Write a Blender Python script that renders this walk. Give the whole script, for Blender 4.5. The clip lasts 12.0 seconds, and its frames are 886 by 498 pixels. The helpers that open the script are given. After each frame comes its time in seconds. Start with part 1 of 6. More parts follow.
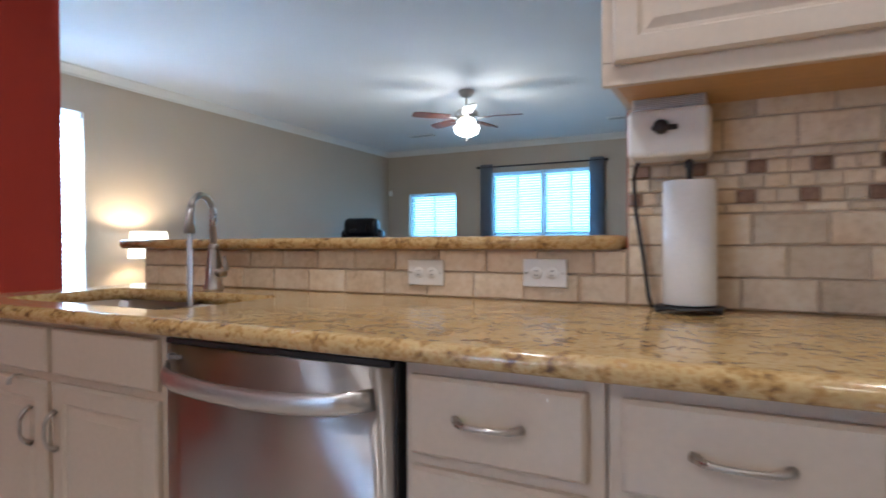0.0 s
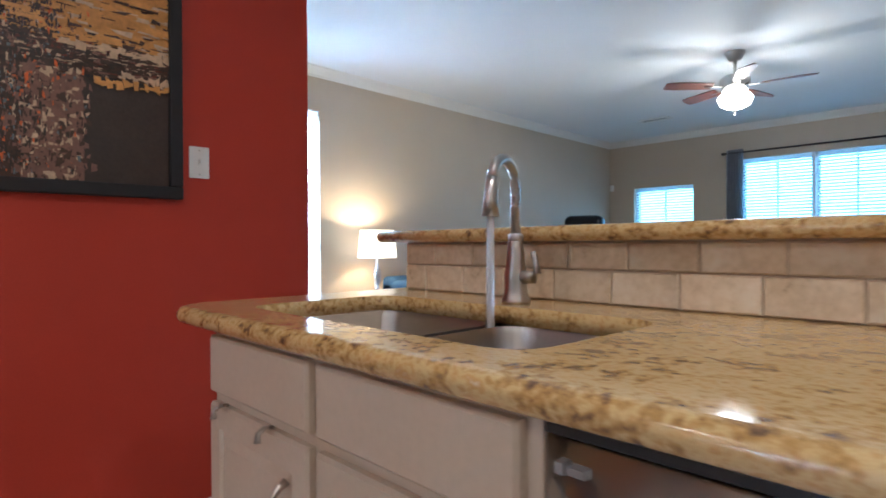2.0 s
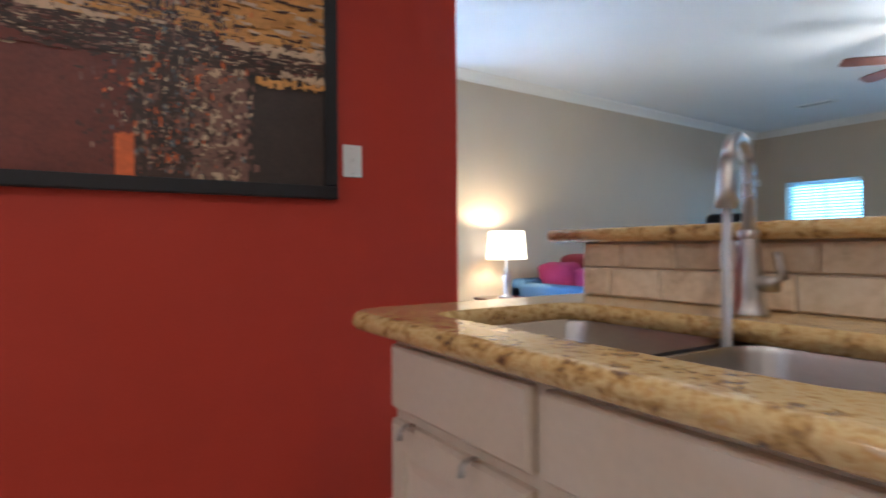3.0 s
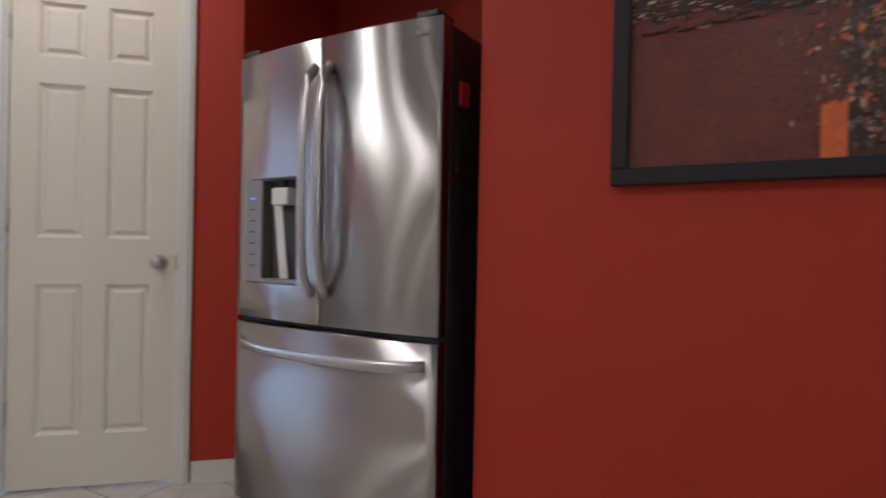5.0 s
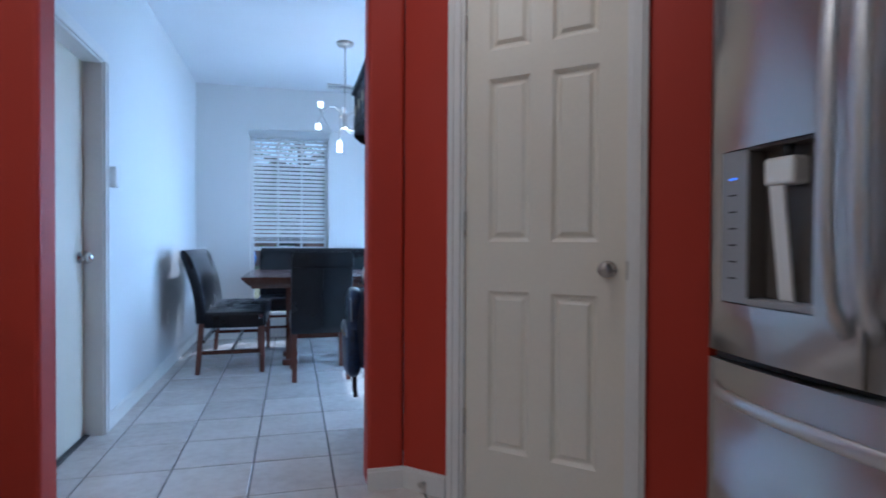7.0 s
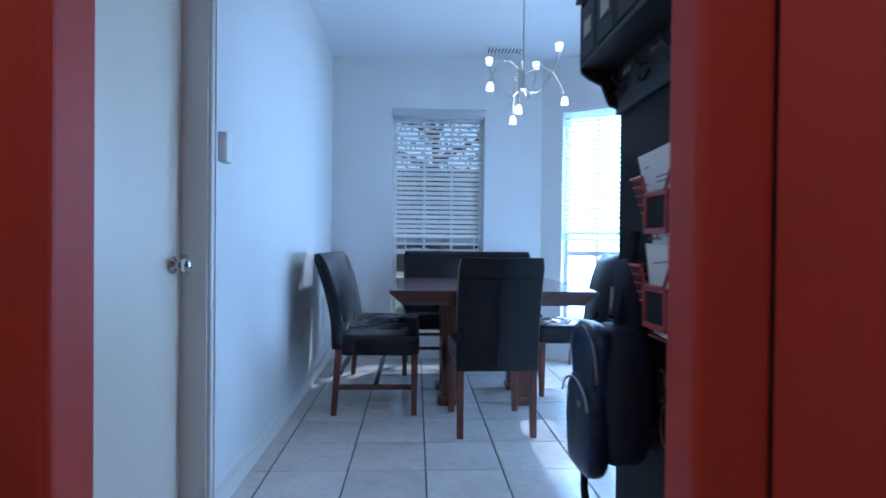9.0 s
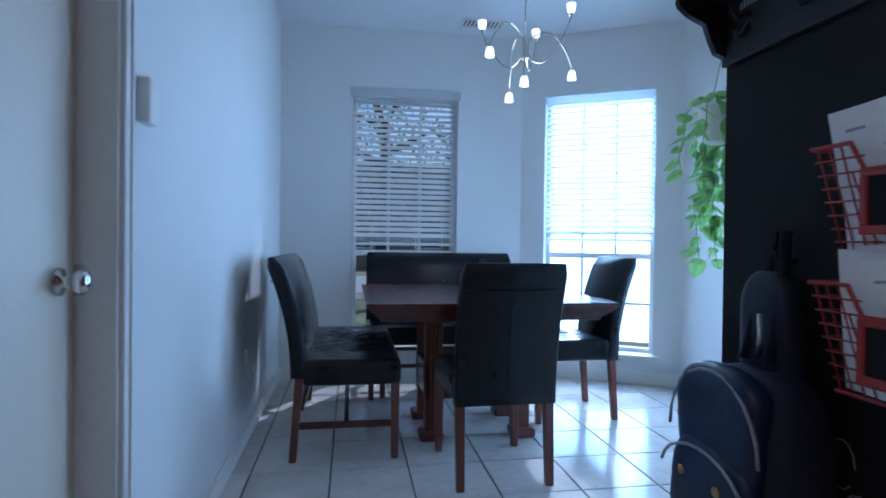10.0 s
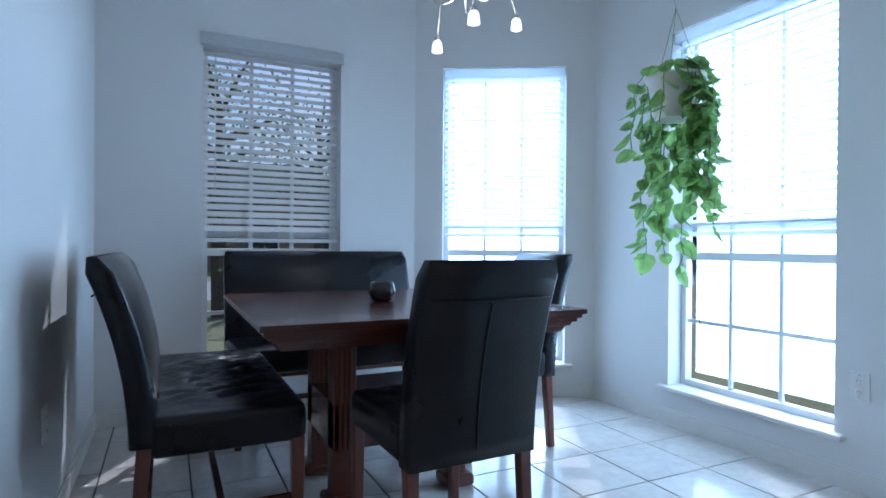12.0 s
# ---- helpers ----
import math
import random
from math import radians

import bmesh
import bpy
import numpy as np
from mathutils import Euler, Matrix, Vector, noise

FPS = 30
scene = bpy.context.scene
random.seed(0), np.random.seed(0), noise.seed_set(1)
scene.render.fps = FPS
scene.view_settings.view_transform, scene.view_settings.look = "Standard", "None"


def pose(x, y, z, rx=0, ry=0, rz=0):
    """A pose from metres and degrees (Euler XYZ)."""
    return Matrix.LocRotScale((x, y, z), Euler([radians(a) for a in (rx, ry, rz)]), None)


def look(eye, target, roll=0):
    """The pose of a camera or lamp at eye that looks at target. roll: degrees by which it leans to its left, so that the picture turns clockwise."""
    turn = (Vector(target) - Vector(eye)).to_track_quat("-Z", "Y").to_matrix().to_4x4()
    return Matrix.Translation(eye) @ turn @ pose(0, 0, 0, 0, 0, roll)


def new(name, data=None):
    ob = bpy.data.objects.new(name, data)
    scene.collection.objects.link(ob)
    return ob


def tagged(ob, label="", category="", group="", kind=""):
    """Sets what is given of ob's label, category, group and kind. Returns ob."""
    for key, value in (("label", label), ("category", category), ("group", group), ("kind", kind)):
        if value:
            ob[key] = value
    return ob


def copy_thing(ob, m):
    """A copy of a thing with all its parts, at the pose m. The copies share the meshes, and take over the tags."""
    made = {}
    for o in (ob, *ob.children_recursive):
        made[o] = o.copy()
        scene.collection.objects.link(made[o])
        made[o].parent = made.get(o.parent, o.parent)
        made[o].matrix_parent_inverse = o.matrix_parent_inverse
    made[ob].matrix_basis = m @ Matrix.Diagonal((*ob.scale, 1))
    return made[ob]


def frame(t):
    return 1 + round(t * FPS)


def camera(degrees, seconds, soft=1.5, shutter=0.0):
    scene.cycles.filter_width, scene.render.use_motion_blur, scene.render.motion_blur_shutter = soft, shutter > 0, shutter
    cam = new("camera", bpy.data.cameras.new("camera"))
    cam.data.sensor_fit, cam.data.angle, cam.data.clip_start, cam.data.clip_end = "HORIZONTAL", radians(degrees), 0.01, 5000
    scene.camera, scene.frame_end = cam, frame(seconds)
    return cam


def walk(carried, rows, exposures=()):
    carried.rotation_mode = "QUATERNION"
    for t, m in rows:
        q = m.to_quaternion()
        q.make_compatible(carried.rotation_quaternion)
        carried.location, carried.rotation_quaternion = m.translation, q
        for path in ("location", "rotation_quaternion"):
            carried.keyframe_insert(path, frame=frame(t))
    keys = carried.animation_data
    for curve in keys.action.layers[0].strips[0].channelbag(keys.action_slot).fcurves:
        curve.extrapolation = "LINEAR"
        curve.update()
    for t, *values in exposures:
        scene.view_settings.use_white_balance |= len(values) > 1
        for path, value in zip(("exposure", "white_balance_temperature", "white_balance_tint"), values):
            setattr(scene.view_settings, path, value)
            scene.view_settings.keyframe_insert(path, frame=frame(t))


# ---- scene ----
cam = camera(75.9, 12.0, 1.7, 0.4)
EXPOSURES = [(0, 0.45, 4950, 10), (2.0, 0.6, 4950, 10), (3.2, 0.55, 5000, 10), (3.7, 0.15, 5050, 10), (5.5, 0.32, 4900, 10), (6.0, 0.12, 4750, 10), (7.0, -0.35, 4550, 10), (7.6, -0.45, 4500, 10), (9.5, -0.85, 4450, 10), (10.5, -1.2, 4750, 10), (12.0, -1.0, 5050, 10)]
PATH = [
    (0, (0.392, -0.521, 1.077), (-0.522, 1.258, 1.05), -0.3),
    (0.5, (0.234, -0.407, 1.055), (-0.906, 1.236, 1.03), -0.2),
    (1, (0.011, -0.286, 1.061), (-1.28, 1.242, 1.04), -0.3),
    (1.5, (-0.189, -0.204, 1.049), (-1.572, 1.24, 1.03), -0.2),
    (2, (-0.389, -0.155, 1.047), (-1.836, 1.225, 1.032), -0.3),
    (2.5, (-0.523, -0.15, 1.042), (-2.036, 1.157, 1.031), -0.4),
    (3, (-0.634, -0.18, 1.044), (-2.322, 0.893, 1.037), -0.4),
    (3.5, (-0.716, -0.194, 1.051), (-2.636, 0.366, 1.05), -0.5),
    (3.7, (-0.739, -0.206, 1.052), (-2.704, 0.164, 1.047), -0.2),
    (5.3, (-1.11, -0.15, 1.045), (-2.66, -1.413, 1.033), 0.9),
    (5.5, (-1.18, -0.159, 1.045), (-2.629, -1.537, 1.03), 0.6),
    (6, (-1.257, -0.289, 1.063), (-2.409, -1.924, 1.036), 0.4),
    (6.5, (-1.331, -0.45, 1.068), (-2.154, -2.273, 1.033), 0.2),
    (7, (-1.391, -0.678, 1.05), (-1.902, -2.612, 1.023), 0.3),
    (7.5, (-1.36, -0.988, 1.046), (-1.647, -2.967, 1.024), 0.3),
    (7.7, (-1.35, -1.115, 1.047), (-1.565, -3.103, 1.025), 0.2),
    (9.3, (-1.085, -2.215, 1.04), (-1.180, -4.213, 1.018), 0.6),
    (9.5, (-1.034, -2.358, 1.046), (-1.182, -4.352, 1.019), 0.7),
    (10, (-0.937, -2.669, 1.049), (-1.258, -4.643, 1.026), 0.7),
    (10.5, (-0.875, -2.958, 1.038), (-1.41, -4.885, 1.02), 0.7),
    (11, (-0.84, -3.204, 1.018), (-1.517, -5.086, 1.001), 0.5),
    (11.5, (-0.803, -3.398, 1.01), (-1.592, -5.236, 0.999), 0.5),
    (12, (-0.766, -3.515, 1.007), (-1.638, -5.315, 0.996), 0.4),
]
walk(cam, [(t, look(eye, target, roll)) for t, eye, target, roll in PATH], EXPOSURES)

# ---- world and large lights ----
SUN_DIR = Vector((-0.50, -0.85, 0.80)).normalized()
world = bpy.data.worlds.new("World")
scene.world = world
world.use_nodes = True
wn = world.node_tree.nodes
sky = wn.new("ShaderNodeTexSky")
sky.sky_type = 'NISHITA'
sky.sun_disc = False
sky.sun_elevation = math.asin(SUN_DIR.z)
sky.sun_rotation = math.atan2(SUN_DIR.x, SUN_DIR.y)
world.node_tree.links.new(sky.outputs[0], wn["Background"].inputs[0])
wn["Background"].inputs[1].default_value = 0.15


def lamp(name, kind, m, energy, color, size=0.1, size_y=0.0):
    d = bpy.data.lights.new(name, kind)
    d.energy, d.color = energy, color
    if kind == 'AREA':
        d.shape, d.size, d.size_y = 'RECTANGLE', size, size_y or size
    elif kind == 'SUN':
        d.angle = size
    else:
        d.shadow_soft_size = size
    ob = new(name, d)
    ob.matrix_world = m
    return ob


lamp("sun", 'SUN', look(SUN_DIR * 30, (0, 0, 0)), 5.0, (1.0, 0.95, 0.88), radians(0.5))
CAN_W, FAN_W, SHADE_W, BULB_W = 7.0, 30.0, 20.0, 2.2
SKY_BLUE = (0.62, 0.82, 1.0)
# sky light standing in the openings of the bright windows: centre, heading inward, width, height, watts
for sx, sy, sz, rz, sw, shh, watts in (
        (-2.905, -6.99, 1.235, -30.4, 0.80, 1.90, 74), (-3.545, -5.42, 1.235, -90, 0.86, 1.90, 62),
        (-5.33, 2.29, 1.31, -87.3, 0.92, 2.0, 125), (-4.49, 8.75, 1.28, 180, 0.92, 1.3, 13),
        (-2.89, 8.75, 1.43, 180, 0.86, 1.6, 15), (-1.97, 8.75, 1.43, 180, 0.86, 1.6, 15), (-0.59, 8.75, 1.38, 180, 0.5, 0.84, 5)):
    lamp("window_sky_light", 'AREA', pose(sx, sy, sz, 90, 0, rz), watts, SKY_BLUE if sy < 8 else (0.28, 0.70, 1.0), sw, shh)


# ---- materials ----
def mat(name, color, rough=0.5, metal=0.0, var=0.08, scale=6.0, fine=90.0, bump=0.05, spec=0.5, stretch=(1, 1, 1), random=0.0, emit=0.0, coat=0.0, trans=0.0, aniso=0.0):
    """Two-scale noise over a base colour, with matching relief."""
    m = bpy.data.materials.new(name)
    m.use_nodes = True
    nt = m.node_tree
    n, l = nt.nodes, nt.links
    b = n["Principled BSDF"]
    b.inputs["Roughness"].default_value = rough
    b.inputs["Metallic"].default_value = metal
    b.inputs["Specular IOR Level"].default_value = spec
    b.inputs["Coat Weight"].default_value = coat
    b.inputs["Coat Roughness"].default_value = 0.08
    b.inputs["Transmission Weight"].default_value = trans
    if aniso:
        tg = n.new("ShaderNodeTangent")
        tg.direction_type, tg.axis = 'RADIAL', 'Z'
        b.inputs["Anisotropic"].default_value = aniso
        b.inputs["Anisotropic Rotation"].default_value = 0.25
        l.new(tg.outputs[0], b.inputs["Tangent"])
    tc = n.new("ShaderNodeTexCoord")
    mp = n.new("ShaderNodeMapping")
    mp.inputs["Scale"].default_value = stretch
    l.new(tc.outputs["Object"], mp.inputs["Vector"])
    big, small = n.new("ShaderNodeTexNoise"), n.new("ShaderNodeTexNoise")
    big.inputs["Scale"].default_value, small.inputs["Scale"].default_value = scale, fine
    big.inputs["Detail"].default_value = 5
    for t in (big, small):
        l.new(mp.outputs[0], t.inputs["Vector"])
    add = n.new("ShaderNodeMath")
    add.operation = 'ADD'
    l.new(big.outputs["Fac"], add.inputs[0])
    l.new(small.outputs["Fac"], add.inputs[1])
    last = add.outputs[0]
    if random:
        info = n.new("ShaderNodeObjectInfo")
        mul = n.new("ShaderNodeMath")
        mul.operation = 'MULTIPLY_ADD'
        mul.inputs[1].default_value = random
        l.new(info.outputs["Random"], mul.inputs[0])
        l.new(last, mul.inputs[2])
        last = mul.outputs[0]
    rng = n.new("ShaderNodeMapRange")
    rng.inputs["From Min"].default_value, rng.inputs["From Max"].default_value = 0.6, 1.4 + random
    rng.inputs["To Min"].default_value, rng.inputs["To Max"].default_value = 1 - var, 1 + var
    l.new(last, rng.inputs["Value"])
    mixc = n.new("ShaderNodeVectorMath")
    mixc.operation = 'SCALE'
    mixc.inputs[0].default_value = color[:3]
    l.new(rng.outputs[0], mixc.inputs["Scale"])
    l.new(mixc.outputs[0], b.inputs["Base Color"])
    rr = n.new("ShaderNodeMapRange")
    rr.inputs["To Min"].default_value, rr.inputs["To Max"].default_value = max(rough - 0.06, 0.02), min(rough + 0.08, 1)
    l.new(big.outputs["Fac"], rr.inputs["Value"])
    l.new(rr.outputs[0], b.inputs["Roughness"])
    if bump:
        bp = n.new("ShaderNodeBump")
        bp.inputs["Strength"].default_value = bump
        bp.inputs["Distance"].default_value = 0.004
        l.new(small.outputs["Fac"], bp.inputs["Height"])
        l.new(bp.outputs[0], b.inputs["Normal"])
    if emit:
        b.inputs["Emission Color"].default_value = (*color[:3], 1)
        b.inputs["Emission Strength"].default_value = emit
    return m


def ramp_mat(name, stops, rough, scale, fine, coat=0.0, bump=0.0, mixfine=0.5, random=0.0, spread=(0.82, 1.12)):
    """A stone: two noises summed and sent through a colour ramp."""
    m = bpy.data.materials.new(name)
    m.use_nodes = True
    n, l = m.node_tree.nodes, m.node_tree.links
    b = n["Principled BSDF"]
    b.inputs["Roughness"].default_value = rough
    b.inputs["Coat Weight"].default_value = coat
    b.inputs["Coat Roughness"].default_value = 0.05
    tc = n.new("ShaderNodeTexCoord")
    geo = tc.outputs["Object"]
    if random:
        info = n.new("ShaderNodeObjectInfo")
        ad = n.new("ShaderNodeVectorMath")
        ad.operation = 'MULTIPLY_ADD'
        cx = n.new("ShaderNodeCombineXYZ")
        for i in range(3):
            l.new(info.outputs["Random"], cx.inputs[i])
        ad.inputs[1].default_value = (37, 53, 71)
        l.new(cx.outputs[0], ad.inputs[0])
        l.new(geo, ad.inputs[2])
        geo = ad.outputs[0]
    a, c = n.new("ShaderNodeTexNoise"), n.new("ShaderNodeTexNoise")
    a.inputs["Scale"].default_value, c.inputs["Scale"].default_value = scale, fine
    a.inputs["Detail"].default_value = 8
    a.inputs["Roughness"].default_value = 0.65
    c.inputs["Detail"].default_value = 4
    l.new(geo, a.inputs["Vector"])
    l.new(geo, c.inputs["Vector"])
    mx = n.new("ShaderNodeMix")
    mx.inputs["Factor"].default_value = mixfine
    l.new(a.outputs["Fac"], mx.inputs["A"])
    l.new(c.outputs["Fac"], mx.inputs["B"])
    r = n.new("ShaderNodeValToRGB")
    while len(r.color_ramp.elements) < len(stops):
        r.color_ramp.elements.new(0.5)
    for e, (p, col) in zip(r.color_ramp.elements, stops):
        e.position, e.color = p, (*col, 1)
    l.new(mx.outputs["Result"], r.inputs["Fac"])
    out = r.outputs["Color"]
    if random:
        sc = n.new("ShaderNodeVectorMath")
        sc.operation = 'SCALE'
        mr = n.new("ShaderNodeMapRange")
        mr.inputs["To Min"].default_value, mr.inputs["To Max"].default_value = spread
        l.new(info.outputs["Random"], mr.inputs["Value"])
        l.new(out, sc.inputs[0])
        l.new(mr.outputs[0], sc.inputs["Scale"])
        out = sc.outputs[0]
    l.new(out, b.inputs["Base Color"])
    if bump:
        bp = n.new("ShaderNodeBump")
        bp.inputs["Strength"].default_value = bump
        bp.inputs["Distance"].default_value = 0.006
        l.new(a.outputs["Fac"], bp.inputs["Height"])
        l.new(bp.outputs[0], b.inputs["Normal"])
    return m


def glow(name, color, strength):
    m = bpy.data.materials.new(name)
    m.use_nodes = True
    b = m.node_tree.nodes["Principled BSDF"]
    b.inputs["Base Color"].default_value = (*color, 1)
    b.inputs["Emission Color"].default_value = (*color, 1)
    b.inputs["Emission Strength"].default_value = strength
    b.inputs["Roughness"].default_value = 0.4
    return m


RED = mat("red_paint", (0.42, 0.027, 0.004), 0.6, var=0.07, scale=2.5, fine=160, bump=0.12)
TAUPE = mat("taupe_paint", (0.53, 0.435, 0.33), 0.7, var=0.05, scale=1.5, fine=140, bump=0.1)
WHITE_WALL = mat("white_wall_paint", (0.74, 0.73, 0.71), 0.6, var=0.035, scale=1.6, fine=130, bump=0.12)
CEIL = mat("ceiling_paint", (0.78, 0.78, 0.78), 0.8, var=0.03, scale=2, fine=110, bump=0.25)
TRIM = mat("white_trim_paint", (0.76, 0.73, 0.68), 0.35, var=0.03, scale=3, fine=60, bump=0.03)
DOORW = mat("white_door_paint", (0.76, 0.69, 0.57), 0.33, var=0.03, scale=2.5, fine=70, bump=0.05)
CAB = mat("cream_cabinet_paint", (0.62, 0.52, 0.41), 0.42, var=0.05, scale=3, fine=70, bump=0.05)
CABWOOD = mat("cabinet_underside_wood", (0.55, 0.32, 0.12), 0.45, var=0.16, scale=3, fine=40, stretch=(1, 12, 12), bump=0.05)
GRANITE = ramp_mat("gold_granite", [(0.29, (0.04, 0.028, 0.022)), (0.38, (0.20, 0.12, 0.06)), (0.455, (0.46, 0.28, 0.09)), (0.53, (0.63, 0.46, 0.21)), (0.61, (0.52, 0.31, 0.10)), (0.72, (0.66, 0.57, 0.42))], 0.16, 19, 85, coat=0.25, mixfine=0.42)
TRAV = ramp_mat("travertine_tile", [(0.29, (0.30, 0.20, 0.12)), (0.38, (0.60, 0.47, 0.31)), (0.52, (0.73, 0.60, 0.43)), (0.66, (0.80, 0.70, 0.55))], 0.55, 9, 60, bump=0.35, mixfine=0.35, random=1.0)
MOSAIC = ramp_mat("brown_mosaic_tile", [(0.35, (0.16, 0.085, 0.05)), (0.6, (0.30, 0.18, 0.11))], 0.4, 12, 60, bump=0.2, random=1.0)
GROUT = mat("tile_grout", (0.52, 0.42, 0.31), 0.85, var=0.12, scale=9, fine=120, bump=0.3)
FLOORT = ramp_mat("ceramic_floor_tile", [(0.32, (0.52, 0.46, 0.41)), (0.5, (0.62, 0.57, 0.52)), (0.68, (0.70, 0.66, 0.61))], 0.16, 3.2, 24, bump=0.05, mixfine=0.35, random=1.0, spread=(0.95, 1.04))
FGROUT = mat("floor_grout", (0.085, 0.08, 0.08), 0.9, var=0.2, scale=9, fine=100, bump=0.3)
CARPET = mat("beige_carpet", (0.42, 0.35, 0.27), 0.95, var=0.15, scale=9, fine=300, bump=0.5)
STEEL = mat("brushed_stainless", (0.60, 0.58, 0.565), 0.36, 1.0, var=0.02, scale=1.5, fine=12, stretch=(1, 1, 1), bump=0.0, aniso=1.0)
STEELH = mat("satin_steel", (0.64, 0.62, 0.60), 0.30, 1.0, var=0.04, scale=3, fine=60, bump=0.01)
SINKM = mat("sink_steel", (0.42, 0.40, 0.38), 0.30, 1.0, var=0.06, scale=5, fine=60, stretch=(1, 30, 1), bump=0.03)
NICKEL = mat("brushed_nickel", (0.52, 0.49, 0.45), 0.28, 1.0, var=0.05, fine=120, bump=0.02)
CHROME = mat("polished_chrome", (0.72, 0.72, 0.72), 0.1, 1.0, var=0.03, bump=0)
BLACKP = mat("black_plastic", (0.016, 0.016, 0.018), 0.4, var=0.1, fine=80, bump=0.05)
DARKGREY = mat("dark_grey_metal", (0.035, 0.03, 0.032), 0.42, 0.3, var=0.1, fine=150, bump=0.1)
GREYP = mat("grey_plastic", (0.30, 0.30, 0.31), 0.4, var=0.06)
WHITEP = mat("white_plastic", (0.80, 0.78, 0.74), 0.3, var=0.02, bump=0.01)
PAPER = mat("white_paper", (0.82, 0.81, 0.79), 0.85, var=0.04, scale=12, fine=150, bump=0.15)
LEATHER = mat("black_bonded_leather", (0.006, 0.006, 0.009), 0.28, var=0.25, scale=5, fine=120, bump=0.16, spec=0.32)
CHERRY = mat("cherry_stained_wood", (0.075, 0.021, 0.013), 0.22, var=0.30, scale=3, fine=45, stretch=(2, 14, 14), bump=0.05, coat=0.3)
CHERRYV = mat("cherry_stained_wood_upright", (0.12, 0.033, 0.017), 0.32, var=0.30, scale=3, fine=45, stretch=(14, 14, 2), bump=0.05, coat=0.2)
CHALK = mat("chalkboard_paint", (0.010, 0.010, 0.012), 0.7, var=0.25, scale=3, fine=60, bump=0.06, spec=0.25)
CHALKLINE = mat("chalk", (0.30, 0.29, 0.30), 0.95, var=0.3, fine=300, bump=0.2)
BLACKWOOD = mat("black_painted_wood", (0.010, 0.009, 0.010), 0.55, var=0.2, scale=4, fine=50, bump=0.08)
WIRE = mat("red_enamel_wire", (0.30, 0.022, 0.016), 0.4, var=0.08, bump=0.02)
NAVY = mat("navy_nylon", (0.007, 0.010, 0.028), 0.7, var=0.2, scale=8, fine=260, bump=0.3)
BLUEPRINT = mat("blue_printed_vinyl", (0.008, 0.022, 0.07), 0.35, var=0.5, scale=11, fine=50, bump=0.05)
GREYPRINT = mat("grey_print", (0.30, 0.32, 0.36), 0.45, var=0.3, scale=14, bump=0.02)
AMBER = mat("amber_print", (0.45, 0.30, 0.08), 0.4, var=0.3, scale=30, bump=0.02)
BLIND = mat("white_faux_wood_blind", (0.80, 0.80, 0.78), 0.45, var=0.03, bump=0.02)
VINYL = mat("white_vinyl_frame", (0.80, 0.80, 0.80), 0.4, var=0.02, bump=0.01)
LEAF = mat("pothos_leaf", (0.21, 0.37, 0.09), 0.38, var=0.35, scale=14, fine=60, bump=0.1, random=0.5)
STEM = mat("pothos_stem", (0.16, 0.22, 0.06), 0.6, var=0.2)
POT = mat("cream_plastic_pot", (0.66, 0.62, 0.55), 0.45, var=0.05)
BLUEFAB = mat("blue_upholstery", (0.018, 0.06, 0.15), 0.85, var=0.15, scale=8, fine=240, bump=0.3)
MAGENTA = mat("magenta_cushion_fabric", (0.30, 0.018, 0.10), 0.85, var=0.12, scale=8, fine=240, bump=0.3)
DREDFAB = mat("dark_red_cushion_fabric", (0.20, 0.012, 0.02), 0.85, var=0.12, scale=8, fine=240, bump=0.3)
GREYFAB = mat("grey_curtain_fabric", (0.36, 0.36, 0.38), 0.85, var=0.35, scale=14, fine=200, bump=0.2)
BROWNW = mat("fan_blade_wood", (0.10, 0.035, 0.022), 0.4, var=0.25, scale=4, fine=40, stretch=(2, 14, 14), bump=0.04)
ZIG = mat("grey_cream_pattern_board", (0.48, 0.46, 0.40), 0.6, var=0.06)
YELLOW = mat("mustard_edge_paint", (0.45, 0.33, 0.05), 0.6, var=0.1)
GRASS = mat("dry_lawn_grass", (0.24, 0.23, 0.11), 0.9, var=0.35, scale=1.2, fine=40, bump=0.6)
ROADM = mat("concrete_drive", (0.38, 0.37, 0.35), 0.85, var=0.1, scale=1, fine=40, bump=0.2)
FENCEM = mat("weathered_fence_wood", (0.22, 0.16, 0.11), 0.8, var=0.25, scale=3, fine=30, stretch=(8, 8, 1), bump=0.2, random=0.6)
BRICKM = mat("house_brick", (0.30, 0.19, 0.14), 0.85, var=0.2, scale=2, fine=20, bump=0.2)
ROOFM = mat("roof_shingle", (0.10, 0.09, 0.085), 0.9, var=0.2, scale=3, fine=20, bump=0.3)
BARK = mat("tree_bark", (0.10, 0.075, 0.055), 0.9, var=0.3, scale=4, fine=30, bump=0.5)
TREELEAF = mat("tree_leaf", (0.16, 0.20, 0.11), 0.6, var=0.35, scale=2, fine=20, bump=0.1)
BLUETOY = mat("blue_plastic", (0.02, 0.16, 0.55), 0.4, var=0.08)
BULB = glow("bulb_glass", (1.0, 0.93, 0.80), 9.0)
FANGLASS = glow("frosted_fan_glass", (1.0, 0.90, 0.72), 9.0)
SHADEM = glow("lit_lamp_shade", (1.0, 0.82, 0.55), 2.2)
LIGHTBOX = glow("ceiling_light_diffuser", (1.0, 0.86, 0.66), 5.0)
BLUELED = glow("blue_display", (0.08, 0.25, 1.0), 1.2)


